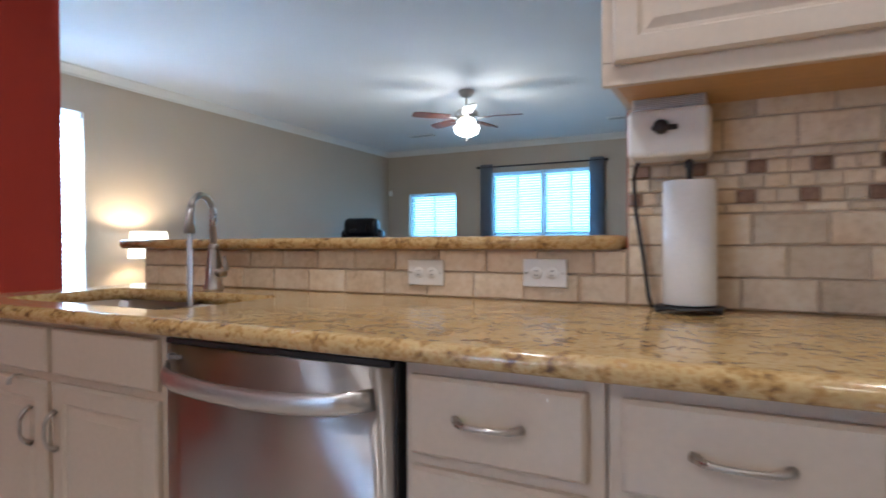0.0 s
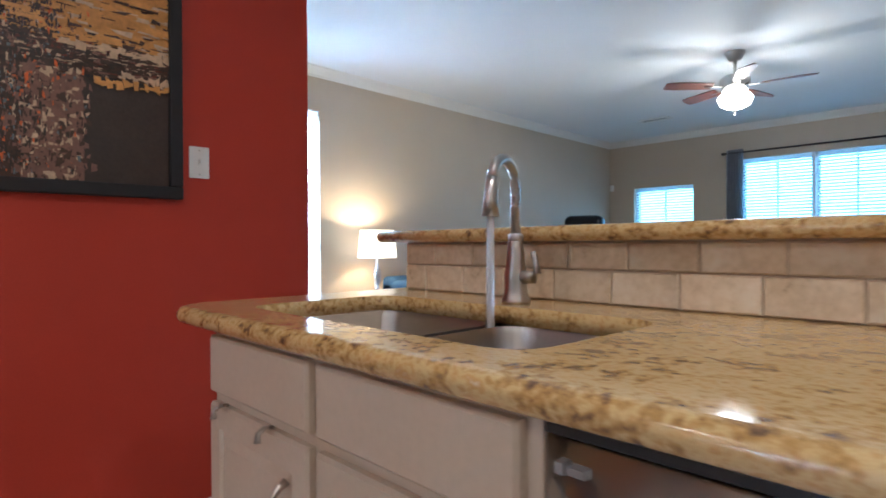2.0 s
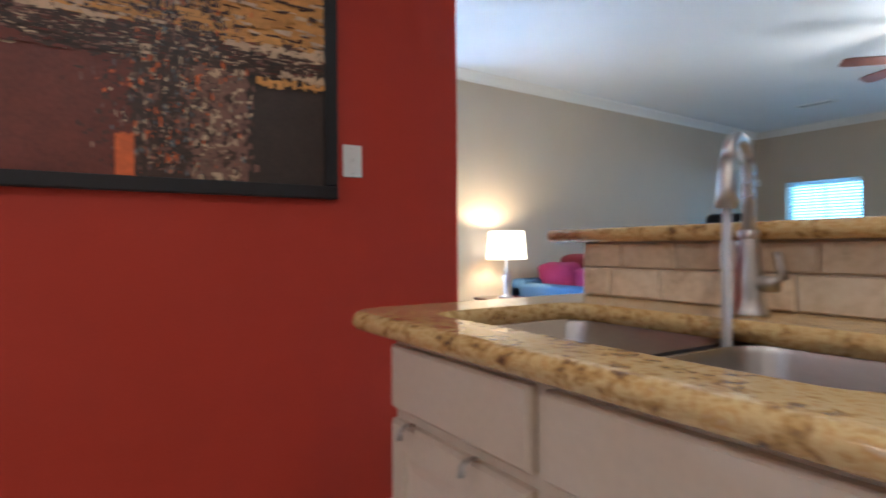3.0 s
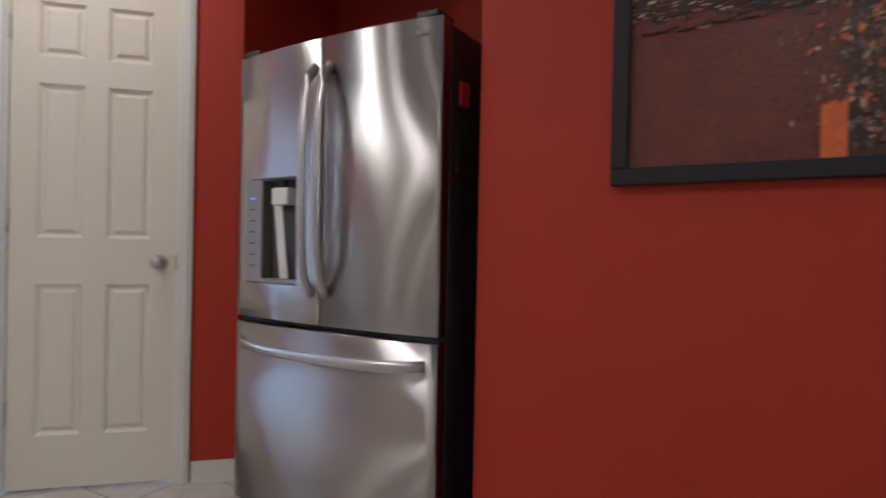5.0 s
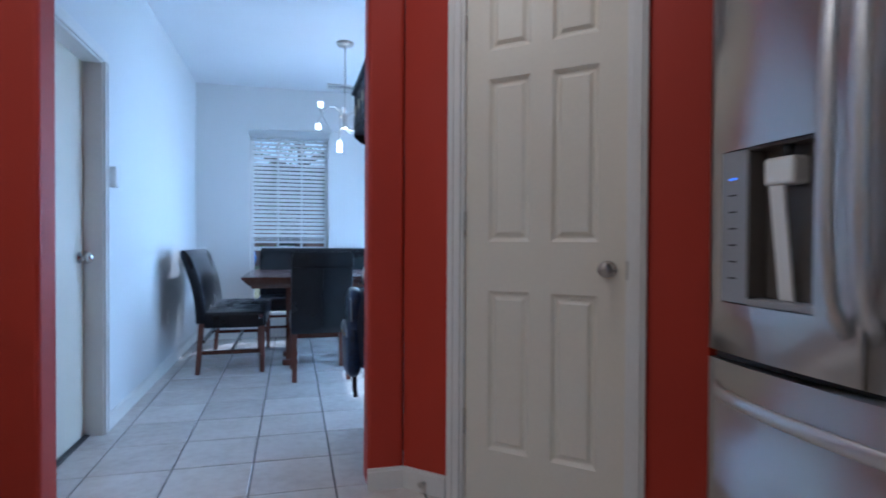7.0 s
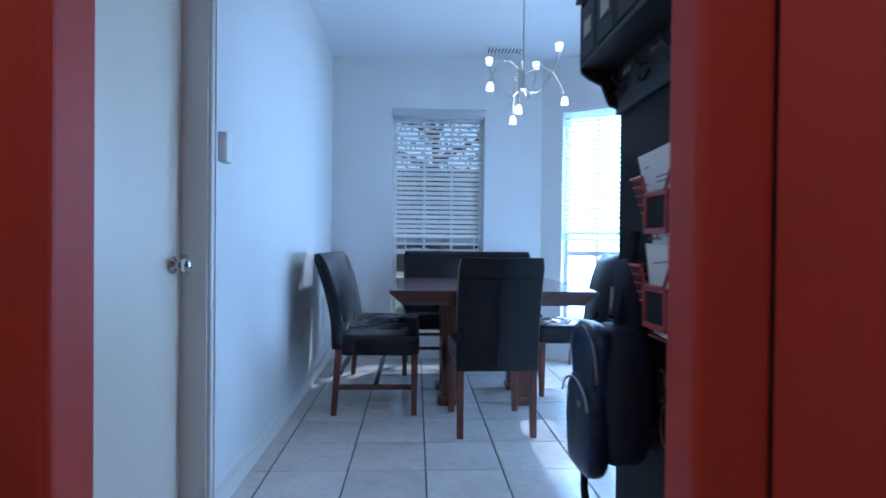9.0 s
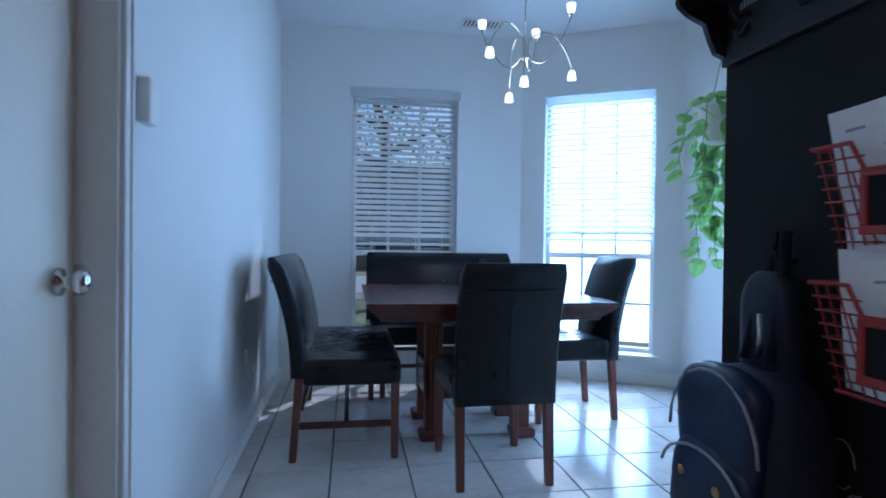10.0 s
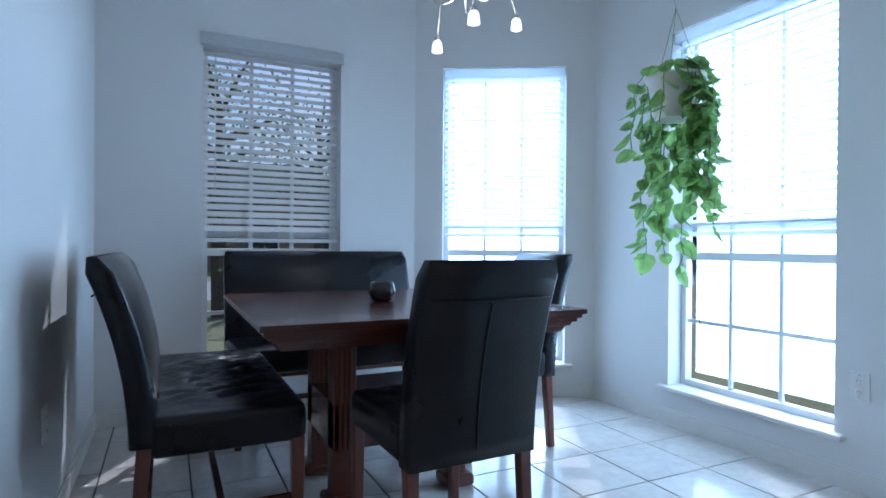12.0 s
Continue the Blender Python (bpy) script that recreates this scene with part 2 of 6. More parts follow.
def clear_glass():
    m = bpy.data.materials.new("window_glass")
    m.use_nodes = True
    b = m.node_tree.nodes["Principled BSDF"]
    b.inputs["Base Color"].default_value = (1, 1, 1, 1)
    b.inputs["Roughness"].default_value = 0.0
    b.inputs["IOR"].default_value = 1.05
    b.inputs["Transmission Weight"].default_value = 1.0
    return m


def let_through(m, share, color):
    """Lets part of the light through a thin material, as slats, leaves and shades do."""
    n, l = m.node_tree.nodes, m.node_tree.links
    tr, mx = n.new("ShaderNodeBsdfTranslucent"), n.new("ShaderNodeMixShader")
    tr.inputs["Color"].default_value = (*color, 1)
    mx.inputs["Fac"].default_value = share
    l.new(n["Principled BSDF"].outputs[0], mx.inputs[1])
    l.new(tr.outputs[0], mx.inputs[2])
    l.new(mx.outputs[0], n["Material Output"].inputs["Surface"])


let_through(BLIND, 0.62, (0.88, 0.9, 0.92))
let_through(GREYFAB, 0.65, (0.60, 0.63, 0.68))
let_through(LEAF, 0.45, (0.34, 0.52, 0.16))
let_through(TREELEAF, 0.3, (0.2, 0.3, 0.08))
GLASS = clear_glass()
WATER = clear_glass()
WATER.name = "running_water"
WATER.node_tree.nodes["Principled BSDF"].inputs["IOR"].default_value = 1.25
WATER.node_tree.nodes["Principled BSDF"].inputs["Roughness"].default_value = 0.25
WATER.node_tree.nodes["Principled BSDF"].inputs["Transmission Weight"].default_value = 0.6
WATER.node_tree.nodes["Principled BSDF"].inputs["Base Color"].default_value = (0.85, 0.87, 0.9, 1)


# ---- builders ----
def thing(name, m, label, category, group="", kind=""):
    ob = new(name)
    ob.matrix_world = m
    ob.empty_display_size = 0.1
    return tagged(ob, label, category, group, kind)


def finish(name, bm, material, parent=None, label="", smooth=False):
    bmesh.ops.recalc_face_normals(bm, faces=bm.faces)
    me = bpy.data.meshes.new(name)
    bm.to_mesh(me)
    bm.free()
    for m in (material if isinstance(material, (list, tuple)) else [material]):
        me.materials.append(m)
    if smooth:
        for p in me.polygons:
            p.use_smooth = True
    ob = new(name, me)
    if parent:
        ob.parent = parent
    if label:
        ob["label"] = label
    return ob


def add_box(bm, x0, x1, y0, y1, z0, z1):
    v = [bm.verts.new((x, y, z)) for x in (x0, x1) for y in (y0, y1) for z in (z0, z1)]
    for f in ((0, 1, 3, 2), (4, 6, 7, 5), (0, 4, 5, 1), (2, 3, 7, 6), (0, 2, 6, 4), (1, 5, 7, 3)):
        bm.faces.new([v[i] for i in f])
    return v


def bevel_all(bm, w, seg=2):
    bmesh.ops.recalc_face_normals(bm, faces=bm.faces)
    bmesh.ops.bevel(bm, geom=list(bm.edges), offset=w, segments=seg, profile=0.5, affect='EDGES', clamp_overlap=True)


def block(name, parent, material, dims, bevel=0.003, seg=2, label="", smooth=False):
    """One bevelled block, dims = x0, x1, y0, y1, z0, z1."""
    bm = bmesh.new()
    add_box(bm, *dims)
    if bevel:
        bevel_all(bm, bevel, seg)
    return finish(name, bm, material, parent, label, smooth)


def blocks(name, parent, material, many, bevel=0.0, label=""):
    bm = bmesh.new()
    for d in many:
        add_box(bm, *d)
    if bevel:
        bevel_all(bm, bevel, 1)
    return finish(name, bm, material, parent, label)


def lathe(name, parent, material, profile, n=24, label="", at=(0, 0, 0), smooth=True, m=None):
    """Turned shape: profile of (radius, height)."""
    bm = bmesh.new()
    rings = []
    for r, z in profile:
        rings.append([bm.verts.new((r * math.cos(2 * math.pi * i / n), r * math.sin(2 * math.pi * i / n), z)) for i in range(n)])
    for a, b in zip(rings, rings[1:]):
        for i in range(n):
            bm.faces.new((a[i], a[(i + 1) % n], b[(i + 1) % n], b[i]))
    bm.faces.new(rings[0])
    bm.faces.new(rings[-1])
    if m:
        bmesh.ops.transform(bm, matrix=m, verts=bm.verts)
    bmesh.ops.translate(bm, vec=at, verts=bm.verts)
    return finish(name, bm, material, parent, label, smooth)


def add_tube(bm, pts, r, n=8, flat=1.0):
    pts = [Vector(p) for p in pts]
    rings = []
    for i, p in enumerate(pts):
        d = (pts[min(i + 1, len(pts) - 1)] - pts[max(i - 1, 0)]).normalized()
        up = Vector((0, 0, 1)) if abs(d.z) < 0.95 else Vector((1, 0, 0))
        s = d.cross(up).normalized()
        u = s.cross(d)
        rr = r[i] if isinstance(r, (list, tuple)) else r
        rings.append([bm.verts.new(p + s * rr * math.cos(2 * math.pi * k / n) + u * rr * flat * math.sin(2 * math.pi * k / n)) for k in range(n)])
    for a, b in zip(rings, rings[1:]):
        for k in range(n):
            bm.faces.new((a[k], a[(k + 1) % n], b[(k + 1) % n], b[k]))
    bm.faces.new(rings[0])
    bm.faces.new(rings[-1])


def tube(name, parent, material, pts, r, n=8, flat=1.0, label=""):
    bm = bmesh.new()
    add_tube(bm, pts, r, n, flat)
    return finish(name, bm, material, parent, label, True)


def arc(c, r, a0, a1, n, plane="xz"):
    out = []
    for i in range(n + 1):
        a = radians(a0 + (a1 - a0) * i / n)
        u, w = r * math.cos(a), r * math.sin(a)
        out.append((c[0] + u, c[1], c[2] + w) if plane == "xz" else (c[0] + u, c[1] + w, c[2]) if plane == "xy" else (c[0], c[1] + u, c[2] + w))
    return out


def along(ax, ay, bx, by, z=0.0):
    """Pose at a with its x axis towards b; its y axis points to the left of that way."""
    return pose(ax, ay, z, 0, 0, math.degrees(math.atan2(by - ay, bx - ax)))


def wall(name, a, b, z0, z1, thick, material, holes=(), label="painted plaster wall"):
    """A wall from a to b whose seen face lies on that line, thick to its left; holes are (s0, s1, z0, z1)."""
    L = math.hypot(b[0] - a[0], b[1] - a[1])
    ob_m = along(*a, *b)
    cuts = sorted({0.0, L, *[s for h in holes for s in h[:2]]})
    many = []
    for s0, s1 in zip(cuts, cuts[1:]):
        hs = sorted([h for h in holes if h[0] <= s0 + 1e-6 and h[1] >= s1 - 1e-6], key=lambda h: h[2])
        z = z0
        for h in hs:
            if h[2] > z + 1e-4:
                many.append((s0, s1, 0, thick, z, h[2]))
            z = h[3]
        if z < z1 - 1e-4:
            many.append((s0, s1, 0, thick, z, z1))
    ob = blocks(name, None, material, many)
    ob.matrix_world = ob_m
    return tagged(ob, label, "wall", kind="structure")


def baseboard(a, b, h=0.09):
    ob = blocks("baseboard", None, TRIM, [(0, math.hypot(b[0] - a[0], b[1] - a[1]), -0.014, 0, 0, h - 0.012), (0, math.hypot(b[0] - a[0], b[1] - a[1]), -0.009, 0, h - 0.012, h)])
    ob.matrix_world = along(*a, *b)
    return tagged(ob, "white painted wooden baseboard along the wall foot", "baseboard", kind="structure")


# ---- the large structure ----
RX, TY, NX, NY = -2.567, 0.98, -0.405, -7.115
KC, LC = 2.70, 2.74
# kitchen walls
wall("wall_red_west", (RX, -0.975), (RX, 1.12), 0, KC, 0.13, RED, label="deep red painted plaster wall beside the kitchen")
wall("wall_red_header", (RX, -2.36), (RX, -0.975), 2.3, KC, 0.13, RED, label="deep red wall above the refrigerator recess")
wall("wall_alcove_back", (-3.28, -2.36), (-3.28, -0.845), 0, KC, 0.1, RED, label="deep red back wall of the refrigerator recess")
wall("wall_alcove_side", (-3.28, -0.975), (RX - 0.13, -0.975), 0, KC, 0.1, RED, label="deep red side wall of the refrigerator recess")
D0, D1 = Vector((-2.045, -2.865)), Vector((-2.51, -2.40))
DU = (D1 - D0).normalized()
DL, DR = D0 - DU * 0.275, D1 + DU * 0.25
PL = (D1 - D0).length
wall("wall_pantry_diagonal", tuple(DL), tuple(DR), 0, KC, 0.11, RED, [(0.275, 0.275 + PL, 0, 2.14)], "deep red diagonal wall holding the pantry door")
wall("wall_pantry_side", tuple(DR), (-3.28, DR.y), 0, KC, 0.1, RED, label="deep red side wall of the refrigerator recess")
def round_ended(name, a, b, thick, label):
    """A red wall whose corners are rounded like plaster bullnose."""
    ob = block(name, None, RED, (0, math.dist(a, b), 0, thick, 0.0, KC), 0.02, 4)
    ob.matrix_world = along(*a, *b)
    tagged(ob, label, "wall", kind="structure")


round_ended("wall_nook_right_jamb", (-1.695, DL.y), tuple(DL), 0.14, "deep red wall end with rounded corner beside the nook opening")
round_ended("wall_nook_left_jamb", (2.2, -3.05), (-0.50, -3.05), 0.16, "deep red wall end with rounded corner beside the nook opening")
# unseen wall, white so that the refrigerator's steel reflects something bright
wall("wall_kitchen_east", (2.2, 0.98), (2.2, -3.05), 0, KC, 0.1, WHITE_WALL, label="unseen kitchen east wall, white to brighten the steel's reflections")
wall("wall_bar", (-1.74, TY + 0.012), (0.146, TY + 0.012), 0, 1.0538, 0.12, TAUPE, label="low wall carrying the raised granite bar")
wall("wall_kitchen_north", (0.146, TY + 0.012), (2.2, TY + 0.012), 0, LC, 0.12, RED, label="full height wall behind the counter, red at its end")

# nook walls
wall("wall_nook_east", (NX, -3.21), (NX, NY), 0, KC, 0.15, WHITE_WALL, [(0.12, 0.875, 0, 2.0)], "white painted wall of the breakfast nook")
B0, B1 = (-2.29, NY), (-3.34, -6.50)
WZ0, WZ1 = 0.22, 2.22
wall("wall_nook_south", (NX, NY), B0, 0, KC, 0.16, WHITE_WALL, [(0.54, 1.365, WZ0, WZ1)], "white painted nook wall with a window")
BL = math.hypot(B1[0] - B0[0], B1[1] - B0[1])
BW0 = (BL - 0.83) / 2
wall("wall_nook_bay", B0, B1, 0, KC, 0.16, WHITE_WALL, [(BW0, BW0 + 0.83, WZ0, WZ1)], "white painted angled bay wall with a window")
wall("wall_nook_west", B1, (-3.34, -3.99), 0, KC, 0.16, WHITE_WALL, [(0.63, 1.53, WZ0, WZ1)], "white painted nook wall with a window")
wall("wall_nook_return", (-3.34, -3.99), (-1.981, -3.99), 0, KC, 0.1, WHITE_WALL, label="white painted wall behind the pantry")
wall("wall_chalkboard", (-1.88, -3.99), (-1.88, -3.205), 0, KC, 0.1, CHALK, label="wall covered with black chalkboard paint")

# living room walls
LX, LY = -5.417, 8.558
LX0 = -5.02
wall("wall_living_west", (LX0, 0.0), (LX, LY), 0, LC, 0.16, TAUPE, [(1.80, 2.76, 0.30, 2.33)], "taupe painted living room wall")
wall("wall_living_north", (LX, LY), (2.2, LY), 0, LC, 0.16, TAUPE, [(-4.976 - LX, -4.01 - LX, 0.6, 1.95), (-3.337 - LX, -1.53 - LX, 0.6, 2.25), (-1.0 - LX, -0.18 - LX, 0, 2.0)], "taupe painted living room wall with windows")
wall("wall_living_east", (2.2, LY), (2.2, TY), 0, LC, 0.1, TAUPE, label="taupe painted living room wall")
wall("wall_hall_south", (RX - 0.13, 0.0), (LX, 0.0), 0, LC, 0.1, TAUPE, label="taupe painted hall wall")
wall("wall_red_back", (RX - 0.135, 1.12), (RX - 0.135, 0.0), 0, LC, 0.004, TAUPE, label="taupe back of the red wall")


def slab(name, poly, z0, z1, material, label, category):
    bm = bmesh.new()
    lo = [bm.verts.new((x, y, z0)) for x, y in poly]
    hi = [bm.verts.new((x, y, z1)) for x, y in poly]
    bm.faces.new(lo)
    bm.faces.new(hi)
    for i in range(len(poly)):
        j = (i + 1) % len(poly)
        bm.faces.new((lo[i], lo[j], hi[j], hi[i]))
    return tagged(finish(name, bm, material), label, category, kind="structure")


NOOK = [(-3.5, -4.06), (-1.88, -4.06), (-1.88, -3.1), (2.3, -3.1), (2.3, -3.4), (-0.25, -3.4), (-0.25, -7.27), (-2.33, -7.27), (-3.5, -6.6)]
floor = slab("floor", [(-3.5, -7.3), (2.3, -7.3), (2.3, 1.1), (-3.4, 1.1), (-3.4, -4), (-3.5, -4)], -0.12, -0.006, FGROUT, "grey grout bed under pale ceramic floor tiles", "floor")
slab("floor_living", [(-5.58, 1.1), (2.3, 1.1), (2.3, 8.72), (-5.58, 8.72)], -0.12, 0.0, CARPET, "beige carpet of the living room", "floor")
slab("floor_hall", [(-5.58, -0.1), (-3.4, -0.1), (-3.4, 1.1), (-5.58, 1.1)], -0.12, -0.001, CARPET, "beige carpet of the hall", "floor")
slab("ceiling_nook", NOOK, KC, KC + 0.12, CEIL, "white textured nook ceiling", "ceiling")
slab("ceiling_kitchen", [(-3.4, -4.05), (-1.89, -4.05), (-1.89, -3.09), (2.3, -3.09), (2.3, TY + 0.01), (-2.57, TY + 0.01), (-2.57, 1.12), (-2.69, 1.12), (-2.69, -0.86), (-3.4, -0.86)], KC, KC + 0.12, CEIL, "white textured kitchen ceiling", "ceiling")
slab("ceiling_living", [(-5.58, -0.1), (-2.70, -0.1), (-2.70, 1.125), (-2.56, 1.125), (-2.56, TY + 0.02), (2.3, TY + 0.02), (2.3, 8.72), (-5.58, 8.72)], LC, LC + 0.12, CEIL, "white textured living room ceiling", "ceiling")
slab("roof", [(-3.6, -6.7), (-2.4, -7.4), (2.4, -7.4), (2.4, 8.8), (-5.65, 8.8), (-5.65, -0.2), (-3.6, -0.2)], 2.95, 3.05, ROOFM, "roof deck over the house", "roof")


def crown(a, b):
    L = math.hypot(b[0] - a[0], b[1] - a[1])
    bm = bmesh.new()
    prof = [(0, 0), (-0.012, 0), (-0.018, 0.02), (-0.05, 0.055), (-0.075, 0.075), (-0.08, 0.09), (0, 0.09)]
    A = [bm.verts.new((0, y, LC - 0.09 + z)) for y, z in prof]
    B = [bm.verts.new((L, y, LC - 0.09 + z)) for y, z in prof]
    for i in range(len(prof)):
        j = (i + 1) % len(prof)
        bm.faces.new((A[i], A[j], B[j], B[i]))
    bm.faces.new(A)
    bm.faces.new(B)
    ob = finish("crown_molding", bm, TRIM)
    ob.matrix_world = along(*a, *b)
    tagged(ob, "white painted crown molding under the ceiling", "molding", kind="structure")


crown((LX0, 0.0), (LX, LY))
crown((LX, LY), (2.19, LY))
baseboard((RX, -0.975), (RX, 1.12))
baseboard(tuple(DL), tuple(D0 - DU * 0.065))
baseboard(tuple(D1 + DU * 0.065), tuple(DR))
baseboard((-1.695, DL.y), tuple(DL))
baseboard((-0.30, -3.05), (-0.48, -3.05))
baseboard((NX, -4.145), (NX, NY))
baseboard((NX, NY), B0)
baseboard(B0, B1)
baseboard(B1, (-3.34, -4.0))
baseboard((-1.88, -3.99), (-1.88, -3.205))


# ---- windows ----
def window(name, m, w, z0, z1, blind_to, label, slat_tilt=20, cols=3, rows=4, sill=True, gap=0.043, wand=True, mount=0.05, pitchy=0.0):
    """Sash window in an opening of width w: local x along the wall, local y outward; its blind hangs down to blind_to."""
    t = thing(name, m, label, "window", kind="structure")
    f = 0.035
    yo = 0.10
    fr = blocks("window_frame", t, VINYL, [(0, f, yo, yo + 0.05, z0, z1), (w - f, w, yo, yo + 0.05, z0, z1), (f, w - f, yo, yo + 0.05, z0, z0 + f), (f, w - f, yo, yo + 0.05, z1 - f, z1)], 0.003)
    mid = z0 + (z1 - z0) * 0.37
    block("meeting_rail", t, VINYL, (f, w - f, yo - 0.008, yo + 0.045, mid - 0.022, mid + 0.022), 0.003)
    for k in range(1, cols):
        x = f + (w - 2 * f) * k / cols
        block("muntin", t, VINYL, (x - 0.011, x + 0.011, yo + 0.01, yo + 0.03, z0 + f, mid - 0.022), 0.002, 1)
        block("muntin", t, VINYL, (x - 0.011, x + 0.011, yo + 0.01, yo + 0.03, mid + 0.022, z1 - f), 0.002, 1)
    zm = (z0 + mid) / 2
    block("muntin", t, VINYL, (f, w - f, yo + 0.012, yo + 0.028, zm - 0.011, zm + 0.011), 0.002, 1)
    g = block("pane", t, GLASS, (f, w - f, yo + 0.018, yo + 0.022, z0 + f, z1 - f), 0)
    g.visible_shadow = False
    if sill:
        block("window_sill", t, TRIM, (-0.05, w + 0.05, -0.045, yo, z0 - 0.022, z0 + 0.002), 0.006)
    # blind
    b = new("blind")
    b.parent = t
    b["label"] = "white slatted blind, partly raised"
    block("headrail", b, BLIND, (0.008, w - 0.008, mount - 0.03, mount + 0.035, z1 - 0.062, z1 - 0.002), 0.004)
    bm = bmesh.new()
    add_box(bm, 0.012, w - 0.012, -0.025, 0.025, -0.0015, 0.0015)
    bmesh.ops.rotate(bm, verts=bm.verts, cent=(0, 0, 0), matrix=Matrix.Rotation(radians(slat_tilt), 3, 'X'))
    me = bpy.data.meshes.new("slat")
    bm.to_mesh(me)
    bm.free()
    me.materials.append(BLIND)
    z = z1 - 0.085
    while z > blind_to + 0.075:
        s = new("slat", me)
        s.parent = b
        s.location = (0, mount, z)
        s.rotation_euler = (random.uniform(-0.05, 0.05), random.uniform(-0.002, 0.002), 0)
        z -= gap
    blocks("stacked_slats", b, BLIND, [(0.012, w - 0.012, mount - 0.025, mount + 0.025, blind_to + 0.03 + 0.007 * i, blind_to + 0.034 + 0.007 * i) for i in range(6)])
    block("bottom_rail", b, BLIND, (0.01, w - 0.01, mount - 0.026, mount + 0.026, blind_to, blind_to + 0.025), 0.004)
    for k in (0.14, 0.5, 0.86):
        tube("ladder_cord", b, BLIND, [(w * k, mount - 0.027, z1 - 0.06), (w * k, mount - 0.027, blind_to)], 0.0012, 5)
    if wand:
        tube("tilt_wand", b, VINYL, [(0.07, mount - 0.04, z1 - 0.06), (0.07, mount - 0.045, z1 - 0.9)], 0.004, 6)
    return t


w1 = window("window_1", along(NX, NY, *B0) @ pose(0.54, 0, 0), 0.825, WZ0, WZ1, 1.02, "white sash window with a half lowered slatted blind", 40)
block("valance", w1, BLIND, (-0.015, 0.84, -0.03, -0.002, WZ1 - 0.05, WZ1 + 0.022), 0.004)
window("window_2", along(*B0, *B1) @ pose(BW0, 0, 0), 0.83, WZ0, WZ1, 1.07, "bright white sash window in the bay with a lowered blind", 35)
window("window_3", along(*B1, -3.34, -4.0) @ pose(0.63, 0, 0), 0.90, WZ0, WZ1, 1.07, "bright white sash window beside the hanging plant", 35)
NL = along(LX, LY, 2.2, LY)
window("window_4", NL @ pose(-4.976 - LX, 0, 0), 0.966, 0.6, 1.95, 0.75, "small living room window with closed white blind", 30, cols=2, wand=False)
window("window_5", NL @ pose(-3.337 - LX, 0, 0), 0.89, 0.6, 2.25, 0.75, "living room window with closed white blind", 30, cols=2, wand=False)
window("window_6", NL @ pose(-3.337 - LX + 0.917, 0, 0), 0.89, 0.6, 2.25, 0.75, "living room window with closed white blind", 30, cols=2, wand=False)
mp = block("window_mullion", None, VINYL, (0, 0.027, 0.0, 0.15, 0.6, 2.25), 0.002)
mp.matrix_world = NL @ pose(-3.337 - LX + 0.89, 0, 0)
tagged(mp, "white upright between the two living room windows", "trim", kind="structure")
window("window_7", along(LX0, 0, LX, LY) @ pose(1.80, 0, 0), 0.96, 0.30, 2.33, 0.45, "tall bright living room window with closed blind", 30, cols=2, wand=False)


# ---- doors ----
def panel_door(parent, w, h, x0=0.0, y=0.0):
    """Six-panel slab: stiles and rails proud, raised fields between them."""
    st, mu, d = 0.115 * w / 0.62 * 0.85, 0.085, 0.035
    cols = [(st, (w - mu) / 2), ((w + mu) / 2, w - st)]
    zr = [(0.23, 0.858), (1.05, 1.685), (1.795, 2.02)]
    many = [(0, st, y, y + d, 0.012, h), (w - st, w, y, y + d, 0.012, h), (cols[0][1], cols[1][0], y, y + d, 0.012, h)]
    zs = [0.012] + [z for r in zr for z in r] + [h]
    for c in cols:
        for a, b in zip(zs[::2], zs[1::2]):
            many.append((c[0], c[1], y, y + d, a, b))
    blocks("slab", parent, DOORW, many)
    for c in cols:
        for a, b in zr:
            bm = bmesh.new()
            i1, i2, rec = 0.014, 0.036, 0.013
            ring = []
            for inset, yy in ((0.0, y), (i1, y + rec), (i1 + 0.008, y + rec), (i2, y + 0.003)):
                ring.append([bm.verts.new(p) for p in ((c[0] + inset, yy, a + inset), (c[1] - inset, yy, a + inset), (c[1] - inset, yy, b - inset), (c[0] + inset, yy, b - inset))])
            for r0, r1 in zip(ring, ring[1:]):
                for k in range(4):
                    bm.faces.new((r0[k], r0[(k + 1) % 4], r1[(k + 1) % 4], r1[k]))
            bm.faces.new(ring[-1])
            finish("panel", bm, DOORW, parent)


def knob(parent, x, z, y=-0.001, material=NICKEL):
    k = lathe("door_knob", parent, material, [(0.030, 0), (0.030, 0.006), (0.012, 0.010), (0.011, 0.028), (0.020, 0.034), (0.027, 0.046), (0.024, 0.058), (0.012, 0.064), (0.002, 0.065)], 20, m=Matrix.Rotation(radians(90), 4, 'X'), at=(x, y, z))
    return k


def casing(parent, w, h, cw=0.058, t=0.017, jamb=0.11):
    for d in ((-cw, 0, -t, 0, 0, h), (w, w + cw, -t, 0, 0, h), (-cw, w + cw, -t, 0, h, h + cw)):
        c = block("casing", parent, TRIM, d, 0.004)
        e = 0.014
        if d[5] - d[4] > 1:
            block("casing_bead", parent, TRIM, ((d[0] + e, d[1] - 0.028, -t - 0.005, -t + 0.002, 0, h) if d[0] < 0 else (d[0] + 0.028, d[1] - e, -t - 0.005, -t + 0.002, 0, h)), 0.002, 1)
    blocks("jamb", parent, TRIM, [(-0.002, 0.012, -0.004, jamb, 0, h), (w - 0.012, w + 0.002, -0.004, jamb, 0, h), (0.012, w - 0.012, -0.004, jamb, h - 0.012, h + 0.002)])


